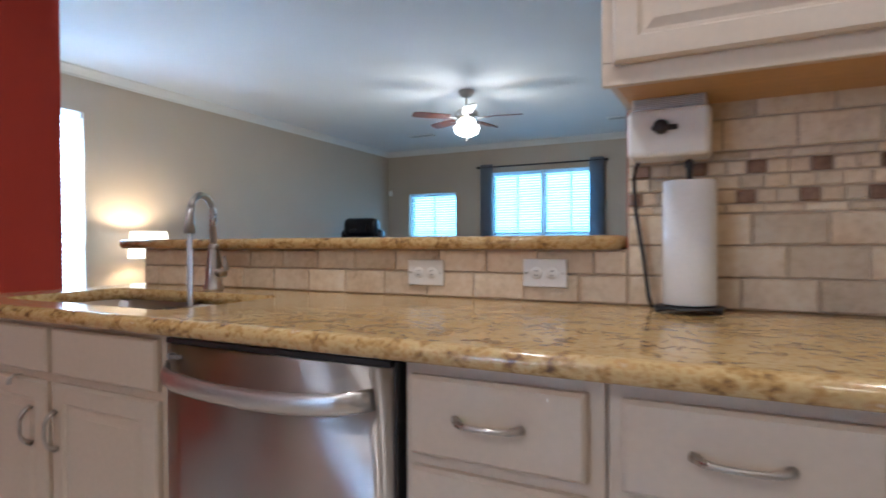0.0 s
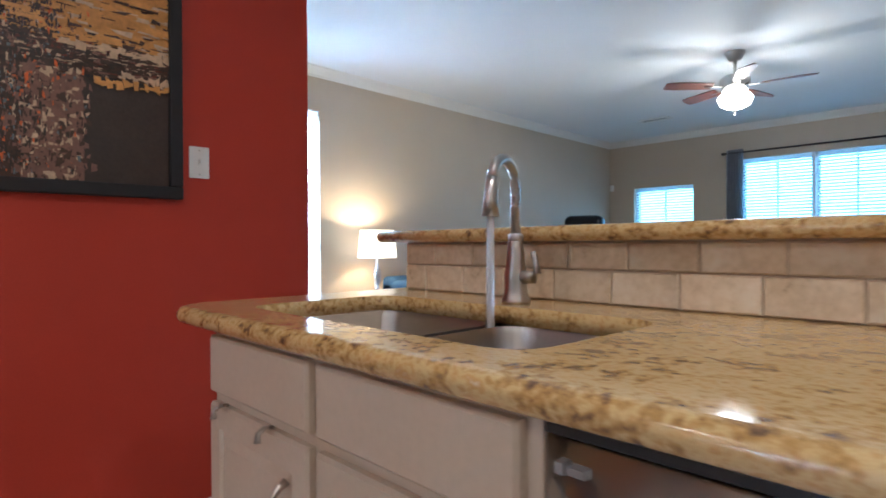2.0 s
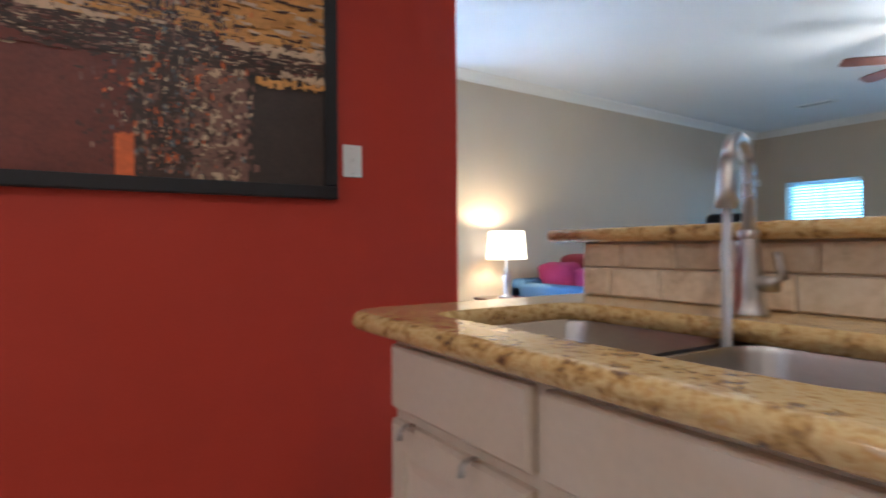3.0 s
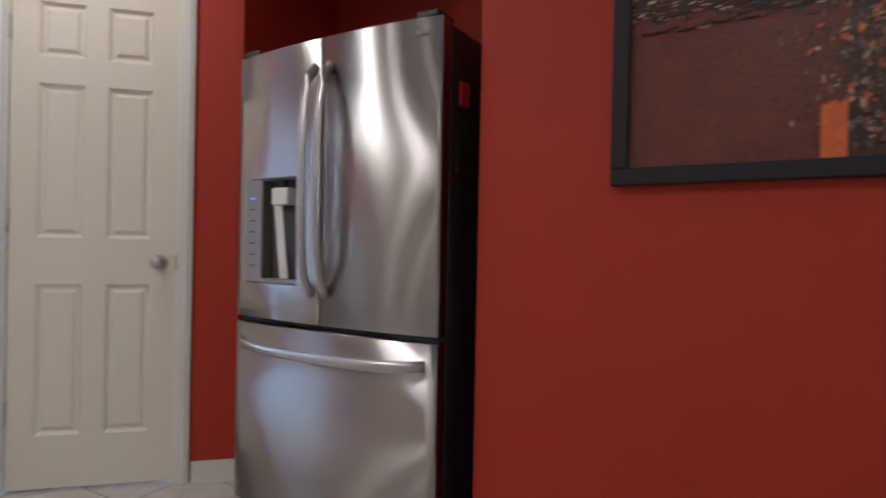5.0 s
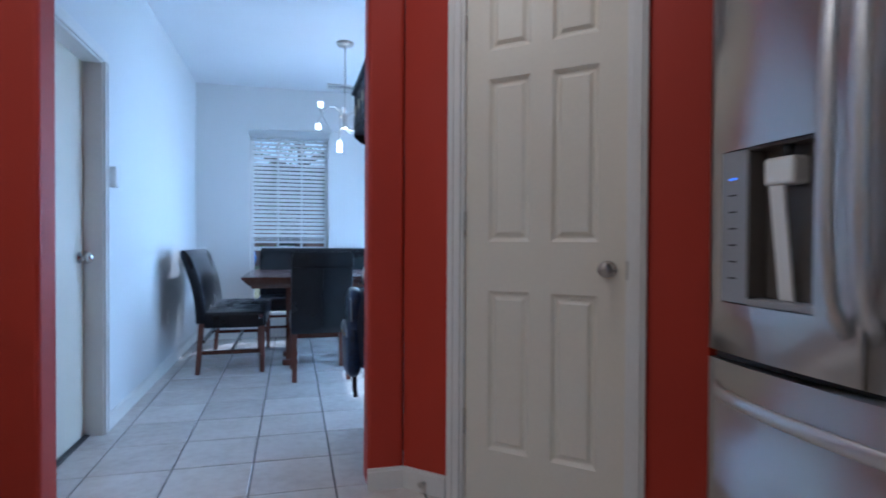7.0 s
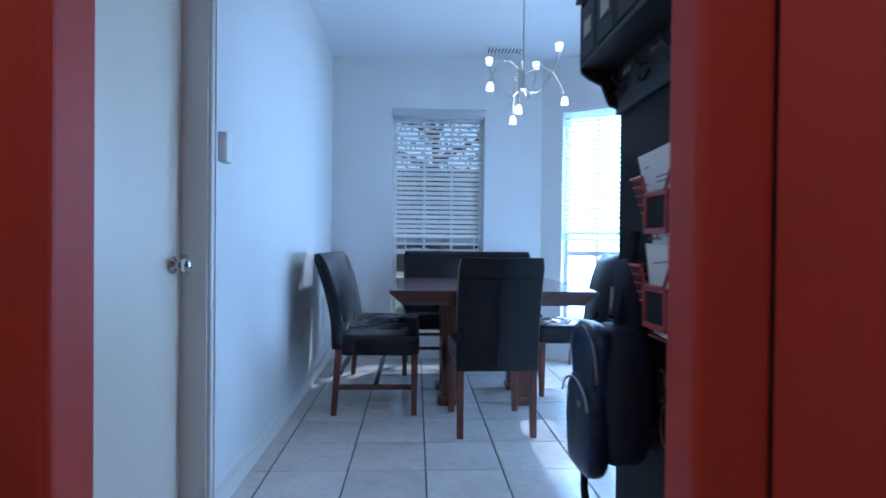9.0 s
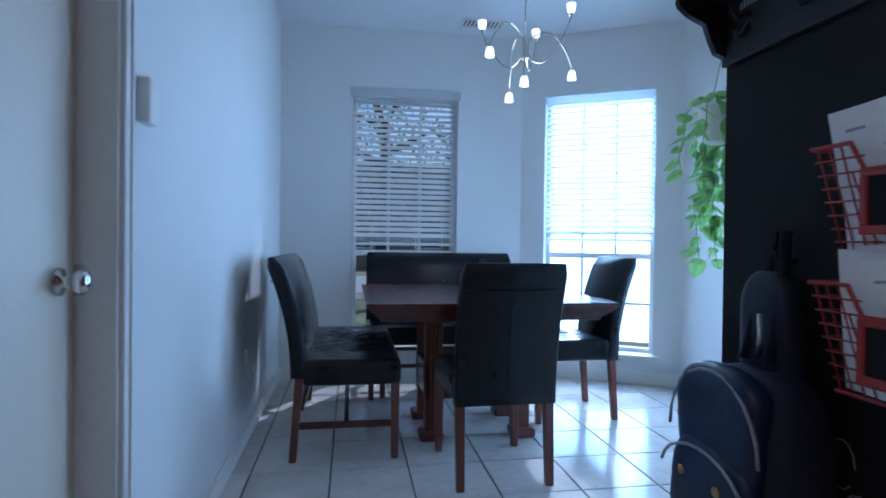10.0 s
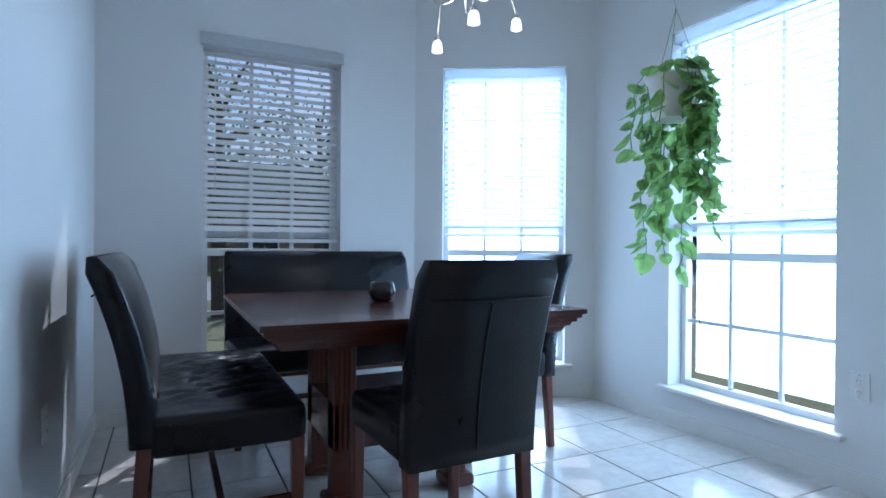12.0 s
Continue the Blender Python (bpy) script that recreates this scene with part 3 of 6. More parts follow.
pd = thing("door_1", along(*D0, *D1), "closed white six-panel pantry door in the red wall", "door", kind="structure")
casing(pd, PL, 2.14)
sl = new("door_leaf")
sl.parent = pd
sl.location = (0.014, 0.012, 0)
panel_door(sl, PL - 0.028, 2.125)
knob(pd, PL - 0.075, 0.955, 0.010)
for z in (0.33, 1.12, 1.90):
    lathe("hinge", pd, NICKEL, [(0.006, -0.05), (0.0065, -0.045), (0.0065, 0.045), (0.006, 0.05)], 10, at=(0.012, 0.004, z))
block("strike_plate", pd, NICKEL, (PL - 0.012, PL - 0.004, -0.006, 0.004, 0.92, 0.985), 0.001, 1)

gd = thing("door_2", along(NX, -3.21, NX, NY) @ pose(0.12, 0, 0), "closed plain white door with a nickel knob", "door", kind="structure")
casing(gd, 0.755, 2.0)
block("door_leaf", gd, DOORW, (0.014, 0.741, 0.085, 0.12, 0.012, 1.985), 0.002)
knob(gd, 0.665, 0.955, 0.084, CHROME)
block("latch_plate", gd, NICKEL, (0.735, 0.742, 0.06, 0.084, 0.92, 0.99), 0.001, 1)
block("threshold", gd, DARKGREY, (0.012, 0.743, 0.06, 0.13, 0, 0.011), 0.002)

bd = thing("door_3", NL @ pose(-1.0 - LX, 0, 0), "white back door with a blind covered window", "door", kind="structure")
casing(bd, 0.82, 2.0)
blocks("door_leaf", bd, DOORW, [(0.014, 0.15, 0.02, 0.06, 0.012, 1.985), (0.67, 0.806, 0.02, 0.06, 0.012, 1.985), (0.15, 0.67, 0.02, 0.06, 0.012, 0.95), (0.15, 0.67, 0.02, 0.06, 1.81, 1.985)], 0.003)
g = block("pane", bd, GLASS, (0.15, 0.67, 0.038, 0.042, 0.95, 1.81), 0)
g.visible_shadow = False
for i in range(24):
    block("slat", bd, BLIND, (0.155, 0.665, 0.015 + 0.002, 0.03, 0.97 + i * 0.034, 0.985 + i * 0.034), 0)


# ---- kitchen things ----
def pull(parent, c, half, axis, material=NICKEL):
    """Arched bar pull centred at c, standing out towards -y."""
    pts = []
    for i in range(9):
        s = -1 + i / 4
        o = 0.028 * (1 - s ** 4) + 0.003
        p = (c[0] + s * half, c[1] - o, c[2]) if axis == "x" else (c[0], c[1] - o, c[2] + s * half)
        pts.append(p)
    rad = [0.008, 0.0065, 0.005, 0.0048, 0.0048, 0.0048, 0.005, 0.0065, 0.008]
    return tube("handle", parent, material, pts, rad, 8, label="brushed nickel arched pull")


def face_panel(name, parent, x0, x1, z0, z1, y, raised=True, material=CAB):
    """Cabinet front: an edge-profiled slab, with a routed field when raised."""
    bm = bmesh.new()
    rings = [(0, y + 0.018), (0, y + 0.006), (0.006, y)]
    if raised:
        rings += [(0.048, y), (0.053, y + 0.007), (0.060, y + 0.007), (0.078, y + 0.001)]
    out = []
    for i, yy in rings:
        out.append([bm.verts.new(p) for p in ((x0 + i, yy, z0 + i), (x1 - i, yy, z0 + i), (x1 - i, yy, z1 - i), (x0 + i, yy, z1 - i))])
    for a, b in zip(out, out[1:]):
        for k in range(4):
            bm.faces.new((a[k], a[(k + 1) % 4], b[(k + 1) % 4], b[k]))
    bm.faces.new(out[0])
    bm.faces.new(out[-1])
    return finish(name, bm, material, parent)


FY = 0.32


def base_cabinet(x0, x1, label, fronts):
    t = thing("base_cabinet", pose(x0, FY, 0), label, "cabinet", "kitchen base cabinets")
    w = x1 - x0
    if "sink" in label:
        blocks("body", t, CAB, [(0.001, w - 0.001, 0.04, 0.62, 0.10, 0.66), (0.001, w - 0.001, 0.019, 0.04, 0.10, 0.872), (0.001, 0.02, 0.04, 0.62, 0.66, 0.872), (w - 0.02, w - 0.001, 0.04, 0.62, 0.66, 0.872)])
    else:
        block("body", t, CAB, (0.001, w - 0.001, 0.019, 0.62, 0.10, 0.872), 0.002)
    block("toe_kick", t, CAB, (0.001, w - 0.001, 0.09, 0.11, 0, 0.10), 0.001, 1)
    for kind, a, b, z0, z1, grip in fronts:
        f = face_panel("drawer_front" if kind == "drawer" else "door", t, a - x0, b - x0, z0, z1, 0, kind == "door")
        if grip:
            pull(f, (grip[0] - x0, 0, grip[1]), 0.058 if kind == "drawer" else 0.05, "x" if kind == "drawer" else "z")
    return t


base_cabinet(-1.622, -0.752, "cream painted sink base cabinet under granite", [
    ("drawer", -1.613, -1.213, 0.737, 0.857, None), ("drawer", -1.187, -0.775, 0.737, 0.857, None),
    ("door", -1.613, -1.213, 0.125, 0.715, (-1.275, 0.595)), ("door", -1.187, -0.775, 0.125, 0.715, (-1.163, 0.595))])
sink_cab = bpy.data.objects["base_cabinet"]
for x in (-1.53, -1.335):
    tube("towel_bar_hook", sink_cab, NICKEL, [(x + 1.622, 0.004, 0.722), (x + 1.622, -0.012, 0.724), (x + 1.622, -0.024, 0.716), (x + 1.622, -0.026, 0.700)], 0.007, 8, 0.5, "nickel over-door hook")
base_cabinet(-0.125, 0.222, "cream painted drawer base cabinet under granite", [
    ("drawer", -0.108, 0.195, 0.712, 0.848, (0.04, 0.782)), ("drawer", -0.108, 0.195, 0.50, 0.690, (0.04, 0.595)), ("drawer", -0.108, 0.195, 0.125, 0.48, (0.04, 0.30))])
base_cabinet(0.224, 0.60, "cream painted drawer base cabinet under granite", [
    ("drawer", 0.247, 0.56, 0.712, 0.848, (0.40, 0.782)), ("drawer", 0.247, 0.56, 0.50, 0.690, (0.40, 0.595)), ("drawer", 0.247, 0.56, 0.125, 0.48, (0.40, 0.30))])
base_cabinet(0.602, 2.19, "cream painted base cabinet under granite", [("door", 0.64, 1.3, 0.125, 0.85, None), ("door", 1.34, 2.0, 0.125, 0.85, None)])

# dishwasher
dw = thing("dishwasher", pose(-0.745, FY - 0.012, 0), "stainless steel dishwasher with curved bar handle", "dishwasher")
block("tub", dw, BLACKP, (0.004, 0.616, 0.05, 0.60, 0.10, 0.868), 0.003)
block("toe_kick", dw, BLACKP, (0.004, 0.616, 0.09, 0.11, 0.0, 0.10), 0.002)
bm = bmesh.new()
cols = []
for i in range(13):
    s = -1 + i / 6
    x, y = 0.306 + 0.299 * s, 0.004 + 0.012 * s * s
    cols.append([bm.verts.new((x, y, z)) for z in (0.12, 0.852)] + [bm.verts.new((x, 0.05, z)) for z in (0.852, 0.12)])
for a, b in zip(cols, cols[1:]):
    for k in range(4):
        bm.faces.new((a[k], b[k], b[(k + 1) % 4], a[(k + 1) % 4]))
bm.faces.new(cols[0])
bm.faces.new(cols[-1])
ddoor = finish("door", bm, STEEL, dw, "brushed stainless door", True)
# black strips put in for the shaded gaps above and beside the door
block("top_gap_strip", dw, BLACKP, (0.006, 0.600, 0.014, 0.05, 0.854, 0.866), 0.002, label="black strip for the dark gap above the door")
block("side_gap_strip", dw, BLACKP, (0.607, 0.613, 0.012, 0.05, 0.11, 0.866), 0.002)
pts = [(0.302 + 0.272 * (-1 + i / 8), -0.002 - 0.050 * (1 - (-1 + i / 8) ** 4) ** 0.5, 0.800 - 0.018 * (1 - (-1 + i / 8) ** 2)) for i in range(17)]
tube("handle", dw, STEELH, pts, 0.008, 10, 2.6, "curved brushed steel bar handle")
blocks("badge", dw, GREYP, [(0.028, 0.038, -0.0005, 0.016, 0.822, 0.834), (0.042, 0.062, -0.0005, 0.016, 0.824, 0.832)], label="small round emblem and mark")


# countertop with an undermount sink cut-out
def rounded(x0, x1, y0, y1, r, n=6):
    out = []
    for cx, cy, a in ((x1 - r, y0 + r, -90), (x1 - r, y1 - r, 0), (x0 + r, y1 - r, 90), (x0 + r, y0 + r, 180)):
        for i in range(n + 1):
            t = radians(a + 90 * i / n)
            out.append((cx + r * math.cos(t), cy + r * math.sin(t)))
    return out


def bullnose_top(name, outline, hole, z0, z1, material, label):
    """Stone slab with a full rounded edge, and a sharp hole where given."""
    bm = bmesh.new()
    r = (z1 - z0) / 2
    c = Vector((sum(p[0] for p in outline) / len(outline), sum(p[1] for p in outline) / len(outline)))
    N = len(outline)
    P = [Vector(p) for p in outline]
    nor = []
    for i in range(N):
        d = (P[(i + 1) % N] - P[i - 1]).normalized()
        nor.append(Vector((d.y, -d.x)))
    rings = []
    for k in range(9):
        a = radians(-90 + 180 * k / 8)
        rings.append([bm.verts.new((p.x - n.x * r * (1 - math.cos(a)), p.y - n.y * r * (1 - math.cos(a)), (z0 + z1) / 2 + r * math.sin(a))) for p, n in zip(P, nor)])
    for a, b in zip(rings, rings[1:]):
        for i in range(N):
            bm.faces.new((a[i], a[(i + 1) % N], b[(i + 1) % N], b[i]))
    if hole:
        top = [bm.verts.new((x, y, z1)) for x, y in hole]
        bot = [bm.verts.new((x, y, z0)) for x, y in hole]
        M = len(hole)
        for i in range(M):
            bm.faces.new((top[i], top[(i + 1) % M], bot[(i + 1) % M], bot[i]))
        for ring, h in ((rings[-1], top), (rings[0], bot)):
            edges = [bm.edges.get((v[i], v[(i + 1) % len(v)])) for v in (ring, h) for i in range(len(v))]
            bmesh.ops.triangle_fill(bm, use_beauty=True, edges=edges)
    else:
        bm.faces.new(rings[-1])
        bm.faces.new(rings[0])
    ob = finish(name, bm, material)
    for p in ob.data.polygons:
        p.use_smooth = abs(p.normal.z) < 0.98
    return tagged(ob, label, "countertop")


def dense(poly, step=0.2):
    out = []
    for a, b in zip(poly, poly[1:] + poly[:1]):
        L = math.dist(a, b)
        n = max(1, int(L / step))
        out += [(a[0] + (b[0] - a[0]) * i / n, a[1] + (b[1] - a[1]) * i / n) for i in range(n)]
    return out


SX0, SX1, SY0, SY1 = -1.615, -0.83, 0.40, 0.80
outline = [(-1.70, 0.286), (2.19, 0.286), (2.19, TY + 0.03), (-1.70, TY + 0.03), (-1.71, 1.04), (-1.79, 1.04)] + [(-1.79 + 0.09 * (1 - math.cos(radians(a))), 0.376 - 0.09 * math.sin(radians(a))) for a in (0, 15, 30, 45, 60, 75)]
bullnose_top("countertop", dense(outline, 0.3), rounded(SX0, SX1, SY0, SY1, 0.07), 0.873, 0.912, GRANITE, "polished gold and brown granite countertop with rounded edge")
bar_out = [(-1.83, 0.93), (0.10, 0.93), (0.14, 0.97), (0.14, 1.33), (-1.80, 1.33)] + [(-1.84, 1.29), (-1.85, 0.96)]
bullnose_top("bar_top", dense(bar_out, 0.3), None, 1.054, 1.091, GRANITE, "polished gold granite raised bar top")

sk = thing("sink", pose(0, 0, 0), "stainless steel double bowl undermount sink", "sink")
xm = -1.20
for name_, x0, x1 in (("bowl", SX0 - 0.006, xm - 0.014), ("bowl", xm + 0.014, SX1 + 0.006)):
    bm = bmesh.new()
    rings = []
    for inset, z, rr in ((0, 0.872, 0.07), (0.004, 0.86, 0.07), (0.012, 0.73, 0.065), (0.03, 0.69, 0.06), (0.06, 0.68, 0.05)):
        rings.append([bm.verts.new((x, y, z)) for x, y in rounded(x0 + inset, x1 - inset, SY0 - 0.006 + inset, SY1 + 0.006 - inset, rr)])
    for a, b in zip(rings, rings[1:]):
        for i in range(len(a)):
            bm.faces.new((a[i], a[(i + 1) % len(a)], b[(i + 1) % len(a)], b[i]))
    bm.faces.new(rings[-1])
    finish(name_, bm, SINKM, sk, "", True)
    lathe("drain", sk, CHROME, [(0.045, 0), (0.045, 0.003), (0.03, 0.001), (0.005, 0.0005)], 20, at=((x0 + x1) / 2, 0.62, 0.681))
block("bowl_divider", sk, SINKM, (xm - 0.016, xm + 0.016, SY0 + 0.02, SY1 - 0.02, 0.80, 0.868), 0.008, 3)

fa = thing("faucet", pose(-1.225, 0.875, 0.912), "brushed nickel gooseneck kitchen faucet, water running", "faucet")
lathe("base", fa, NICKEL, [(0.034, 0), (0.034, 0.006), (0.030, 0.014), (0.026, 0.035), (0.027, 0.06), (0.023, 0.085), (0.021, 0.10), (0.019, 0.125), (0.0165, 0.145), (0.014, 0.15)], 24)
lathe("collar", fa, NICKEL, [(0.0165, 0.142), (0.0175, 0.146), (0.0175, 0.156), (0.014, 0.16)], 20)
nd = Vector((0.25, -0.97, 0)).normalized()
neck = [(0, 0, 0.14), (0, 0, 0.25)] + [(nd.x * (0.06 - 0.06 * math.cos(radians(a))), nd.y * (0.06 - 0.06 * math.cos(radians(a))), 0.265 + 0.06 * math.sin(radians(a))) for a in range(0, 171, 15)]
tube("neck", fa, NICKEL, neck, 0.0115, 12)
ex, ez = neck[-1][0], neck[-1][2]
spray = Vector(neck[-1])
tube("spray_head", fa, NICKEL, [spray, spray + Vector((0, -0.003, -0.025)), spray + Vector((0, -0.005, -0.05)), spray + Vector((0, -0.006, -0.085))], [0.0125, 0.0145, 0.0155, 0.019], 14)
tube("lever", fa, NICKEL, [(0.02, 0, 0.06), (0.05, 0.0, 0.06), (0.062, 0.0, 0.07), (0.054, 0.0, 0.105), (0.05, 0, 0.118)], [0.016, 0.015, 0.009, 0.006, 0.007], 10)
wx = spray + Vector((0, -0.006, -0.085))
tube("water_stream", fa, WATER, [wx, wx + Vector((0, -0.002, -0.12)), wx + Vector((0, -0.002, -0.405))], [0.008, 0.0085, 0.010], 10, label="clear running water stream")


# backsplash tiles
def tile_mesh(w, h, d=0.007, chip=0.003, name="tile", material=TRAV):
    bm = bmesh.new()
    o, i = (w / 2, h / 2), (w / 2 - chip, h / 2 - chip)
    b = [bm.verts.new((sx * o[0], 0, sz * o[1])) for sx, sz in ((-1, -1), (1, -1), (1, 1), (-1, 1))]
    m_ = [bm.verts.new((sx * o[0], -d + chip, sz * o[1])) for sx, sz in ((-1, -1), (1, -1), (1, 1), (-1, 1))]
    f = [bm.verts.new((sx * i[0] + random.uniform(-.0015, .0015), -d, sz * i[1] + random.uniform(-.0015, .0015))) for sx, sz in ((-1, -1), (1, -1), (1, 1), (-1, 1))]
    for r0, r1 in ((b, m_), (m_, f)):
        for k in range(4):
            bm.faces.new((r0[k], r0[(k + 1) % 4], r1[(k + 1) % 4], r1[k]))
    bm.faces.new(f)
    bmesh.ops.recalc_face_normals(bm, faces=bm.faces)
    me = bpy.data.meshes.new(name)
    bm.to_mesh(me)
    bm.free()
    me.materials.append(material)
    return me


bs = block("backsplash", None, GROUT, (-1.738, 2.19, TY, TY + 0.011, 0.9125, 1.0535), 0)
tagged(bs, "tumbled travertine tile backsplash with sandy grout", "backsplash", kind="structure")
bs2 = block("backsplash", None, GROUT, (0.150, 2.19, TY, TY + 0.011, 1.0535, 1.42), 0)
tagged(bs2, "tumbled travertine tile backsplash with a mosaic band", "backsplash", kind="structure")
TW = 0.152
meshes = [tile_mesh(TW - 0.004, 0.0755 - 0.004) for _ in range(4)]


def course(parent, x0, x1, zc, h, off, w=TW, kinds=None, every=None):
    x = x0 - off
    k = 0
    while x < x1:
        a, b = max(x, x0), min(x + w, x1)
        if b - a > 0.012:
            mt = MOSAIC if every and every(k) else TRAV
            full = b - a > w - 0.001 and abs(h - 0.0755) < 1e-4 and mt is TRAV
            me = random.choice(meshes) if full else tile_mesh(b - a - 0.004, h - 0.004, material=mt)
            ob = new("tile", me)
            ob.parent = parent
            ob.location = ((a + b) / 2, TY + random.uniform(-0.001, 0.001), zc)
        x += w
        k += 1


course(bs, -1.738, 0.15, 0.9125 + 0.0378, 0.0755, 0.06)
course(bs, -1.738, 0.15, 0.988 + 0.032, 0.064, 0.02)
zrow = 0.9125
for i, (h, w, off, ev) in enumerate(((0.0755, TW, 0.05, None), (0.0755, TW, 0.11, None), (0.0755, TW, 0.03, None), (0.022, 0.08, 0.02, None), (0.034, 0.042, 0.01, lambda k: k % 3 == 0), (0.034, 0.05, 0.0, None), (0.034, 0.042, 0.03, lambda k: k % 3 == 1), (0.022, 0.08, 0.05, None), (0.0755, TW, 0.09, None), (0.060, TW, 0.02, None))):
    course(bs if zrow < 1.03 else bs2, 0.152, 1.2, zrow + h / 2, h, off, w, None, ev)
    zrow += h


def outlet(m, label, horizontal=True, kind="outlet"):
    o = thing("wall_outlet" if kind == "outlet" else "light_switch", m, label, "outlet" if kind == "outlet" else "switch")
    W, H = (0.122, 0.076) if horizontal else (0.074, 0.118)
    block("cover_plate", o, WHITEP, (-W / 2, W / 2, -0.006, 0, -H / 2, H / 2), 0.003)
    if kind == "outlet":
        for s in (-1, 1):
            c = (s * 0.022, 0) if horizontal else (0, s * 0.022)
            lathe("socket", o, WHITEP, [(0.016, 0), (0.016, 0.002), (0.015, 0.003)], 18, m=Matrix.Rotation(radians(90), 4, 'X'), at=(c[0], -0.006, c[1]))
            for q in (-1, 1):
                d = (c[0] - 0.004, c[0] + 0.004, -0.0098, -0.0088, c[1] + q * 0.006 - 0.001, c[1] + q * 0.006 + 0.001) if horizontal else (c[0] + q * 0.006 - 0.001, c[0] + q * 0.006 + 0.001, -0.0098, -0.0088, c[1] - 0.004, c[1] + 0.004)
                block("slot", o, BLACKP, d, 0)
    else:
        block("toggle_frame", o, WHITEP, (-0.006, 0.006, -0.0085, -0.005, -0.013, 0.013), 0.001)
        block("toggle", o, WHITEP, (-0.004, 0.004, -0.018, -0.006, -0.002, 0.010), 0.002)
    for q in (-1, 1):
        lathe("screw", o, NICKEL, [(0.003, 0), (0.003, 0.001), (0.001, 0.0013)], 8, m=Matrix.Rotation(radians(90), 4, 'X'), at=((q * 0.05, -0.006, 0) if horizontal else (0, -0.006, q * 0.045)))
    return o


outlet(pose(-0.43, TY - 0.011, 0.984), "white double outlet plate on the travertine backsplash")
o2 = outlet(pose(-0.064, TY - 0.011, 0.99), "white outlet plate with switch on the travertine backsplash")
outlet(pose(RX, 0.657, 1.36, 0, 0, 90), "white light switch on the red wall", False, "switch")
outlet(pose(NX, -5.735, 0.42, 0, 0, -90), "white outlet low on the nook wall", False)
outlet(pose(-3.34, -4.87, 0.44, 0, 0, 90), "white outlet low on the nook wall", False)

# upper cabinet
uc = thing("upper_cabinet", pose(0.15, 0.66, 1.40), "cream painted wall cabinet with wooden underside", "cabinet")
block("body", uc, CAB, (0, 0.60, 0.019, 0.318, 0.006, 0.90), 0.002)
block("underside", uc, CABWOOD, (0.02, 0.58, 0.025, 0.315, 0.0, 0.006), 0)
blocks("face_frame", uc, CAB, [(0, 0.60, 0.0, 0.019, -0.012, 0.035), (0, 0.035, 0.0, 0.019, 0.035, 0.90), (0.565, 0.60, 0, 0.019, 0.035, 0.90)], 0.002)
face_panel("door", uc, 0.025, 0.575, 0.028, 0.88, -0.018)
uc2 = thing("upper_cabinet", pose(0.752, 0.66, 1.40), "cream painted wall cabinet with wooden underside", "cabinet")
block("body", uc2, CAB, (0, 1.4, 0.019, 0.318, 0.0, 0.90), 0.002)
face_panel("door", uc2, 0.025, 0.68, 0.028, 0.88, -0.018)
face_panel("door", uc2, 0.72, 1.375, 0.028, 0.88, -0.018)

# can opener under the cabinet, cord and paper towel
co = thing("can_opener", pose(0.245, 0.86, 1.40), "white electric can opener mounted under the wall cabinet", "can opener")
block("body", co, WHITEP, (-0.075, 0.10, -0.02, 0.09, -0.135, -0.026), 0.012, 3)
block("mount_plate", co, WHITEP, (-0.065, 0.09, -0.01, 0.09, -0.026, 0.0), 0.003)
for i in range(6):
    block("vent_slot", co, GREYP, (-0.06, 0.085, -0.0115, -0.008, -0.024 + i * 0.004, -0.0225 + i * 0.004), 0)
lathe("lever_knob", co, DARKGREY, [(0.016, 0), (0.016, 0.014), (0.010, 0.02), (0.002, 0.021)], 16, m=Matrix.Rotation(radians(90), 4, 'X'), at=(0.0, -0.02, -0.07))
block("lever", co, BLACKP, (-0.02, 0.035, -0.032, -0.02, -0.078, -0.066), 0.004)
tube("power_cord", co, DARKGREY, [(-0.06, 0.06, -0.13), (-0.075, 0.085, -0.17), (-0.07, 0.09, -0.26), (-0.05, 0.085, -0.38), (-0.04, 0.08, -0.46), (-0.03, 0.075, -0.486)], 0.005, 6, label="dark power cord")
pt = thing("paper_towel_holder", pose(0.30, 0.885, 0.9135), "white paper towel roll on a black metal stand", "paper towel")
for i in range(3):
    a = radians(90 + 120 * i)
    tube("foot", pt, BLACKP, [(0, 0, 0.012), (0.05 * math.cos(a), 0.05 * math.sin(a), 0.010), (0.078 * math.cos(a), 0.078 * math.sin(a), 0.006)], 0.006, 8)
lathe("base", pt, BLACKP, [(0.055, 0.006), (0.075, 0.009), (0.075, 0.013), (0.02, 0.016)], 24)
lathe("post", pt, BLACKP, [(0.006, 0.012), (0.006, 0.325), (0.010, 0.33), (0.010, 0.34), (0.003, 0.348)], 12)
lathe("towel_roll", pt, PAPER, [(0.02, 0.018), (0.056, 0.018), (0.057, 0.02), (0.0575, 0.16), (0.057, 0.294), (0.056, 0.297), (0.02, 0.297)], 40, "white paper towel roll")

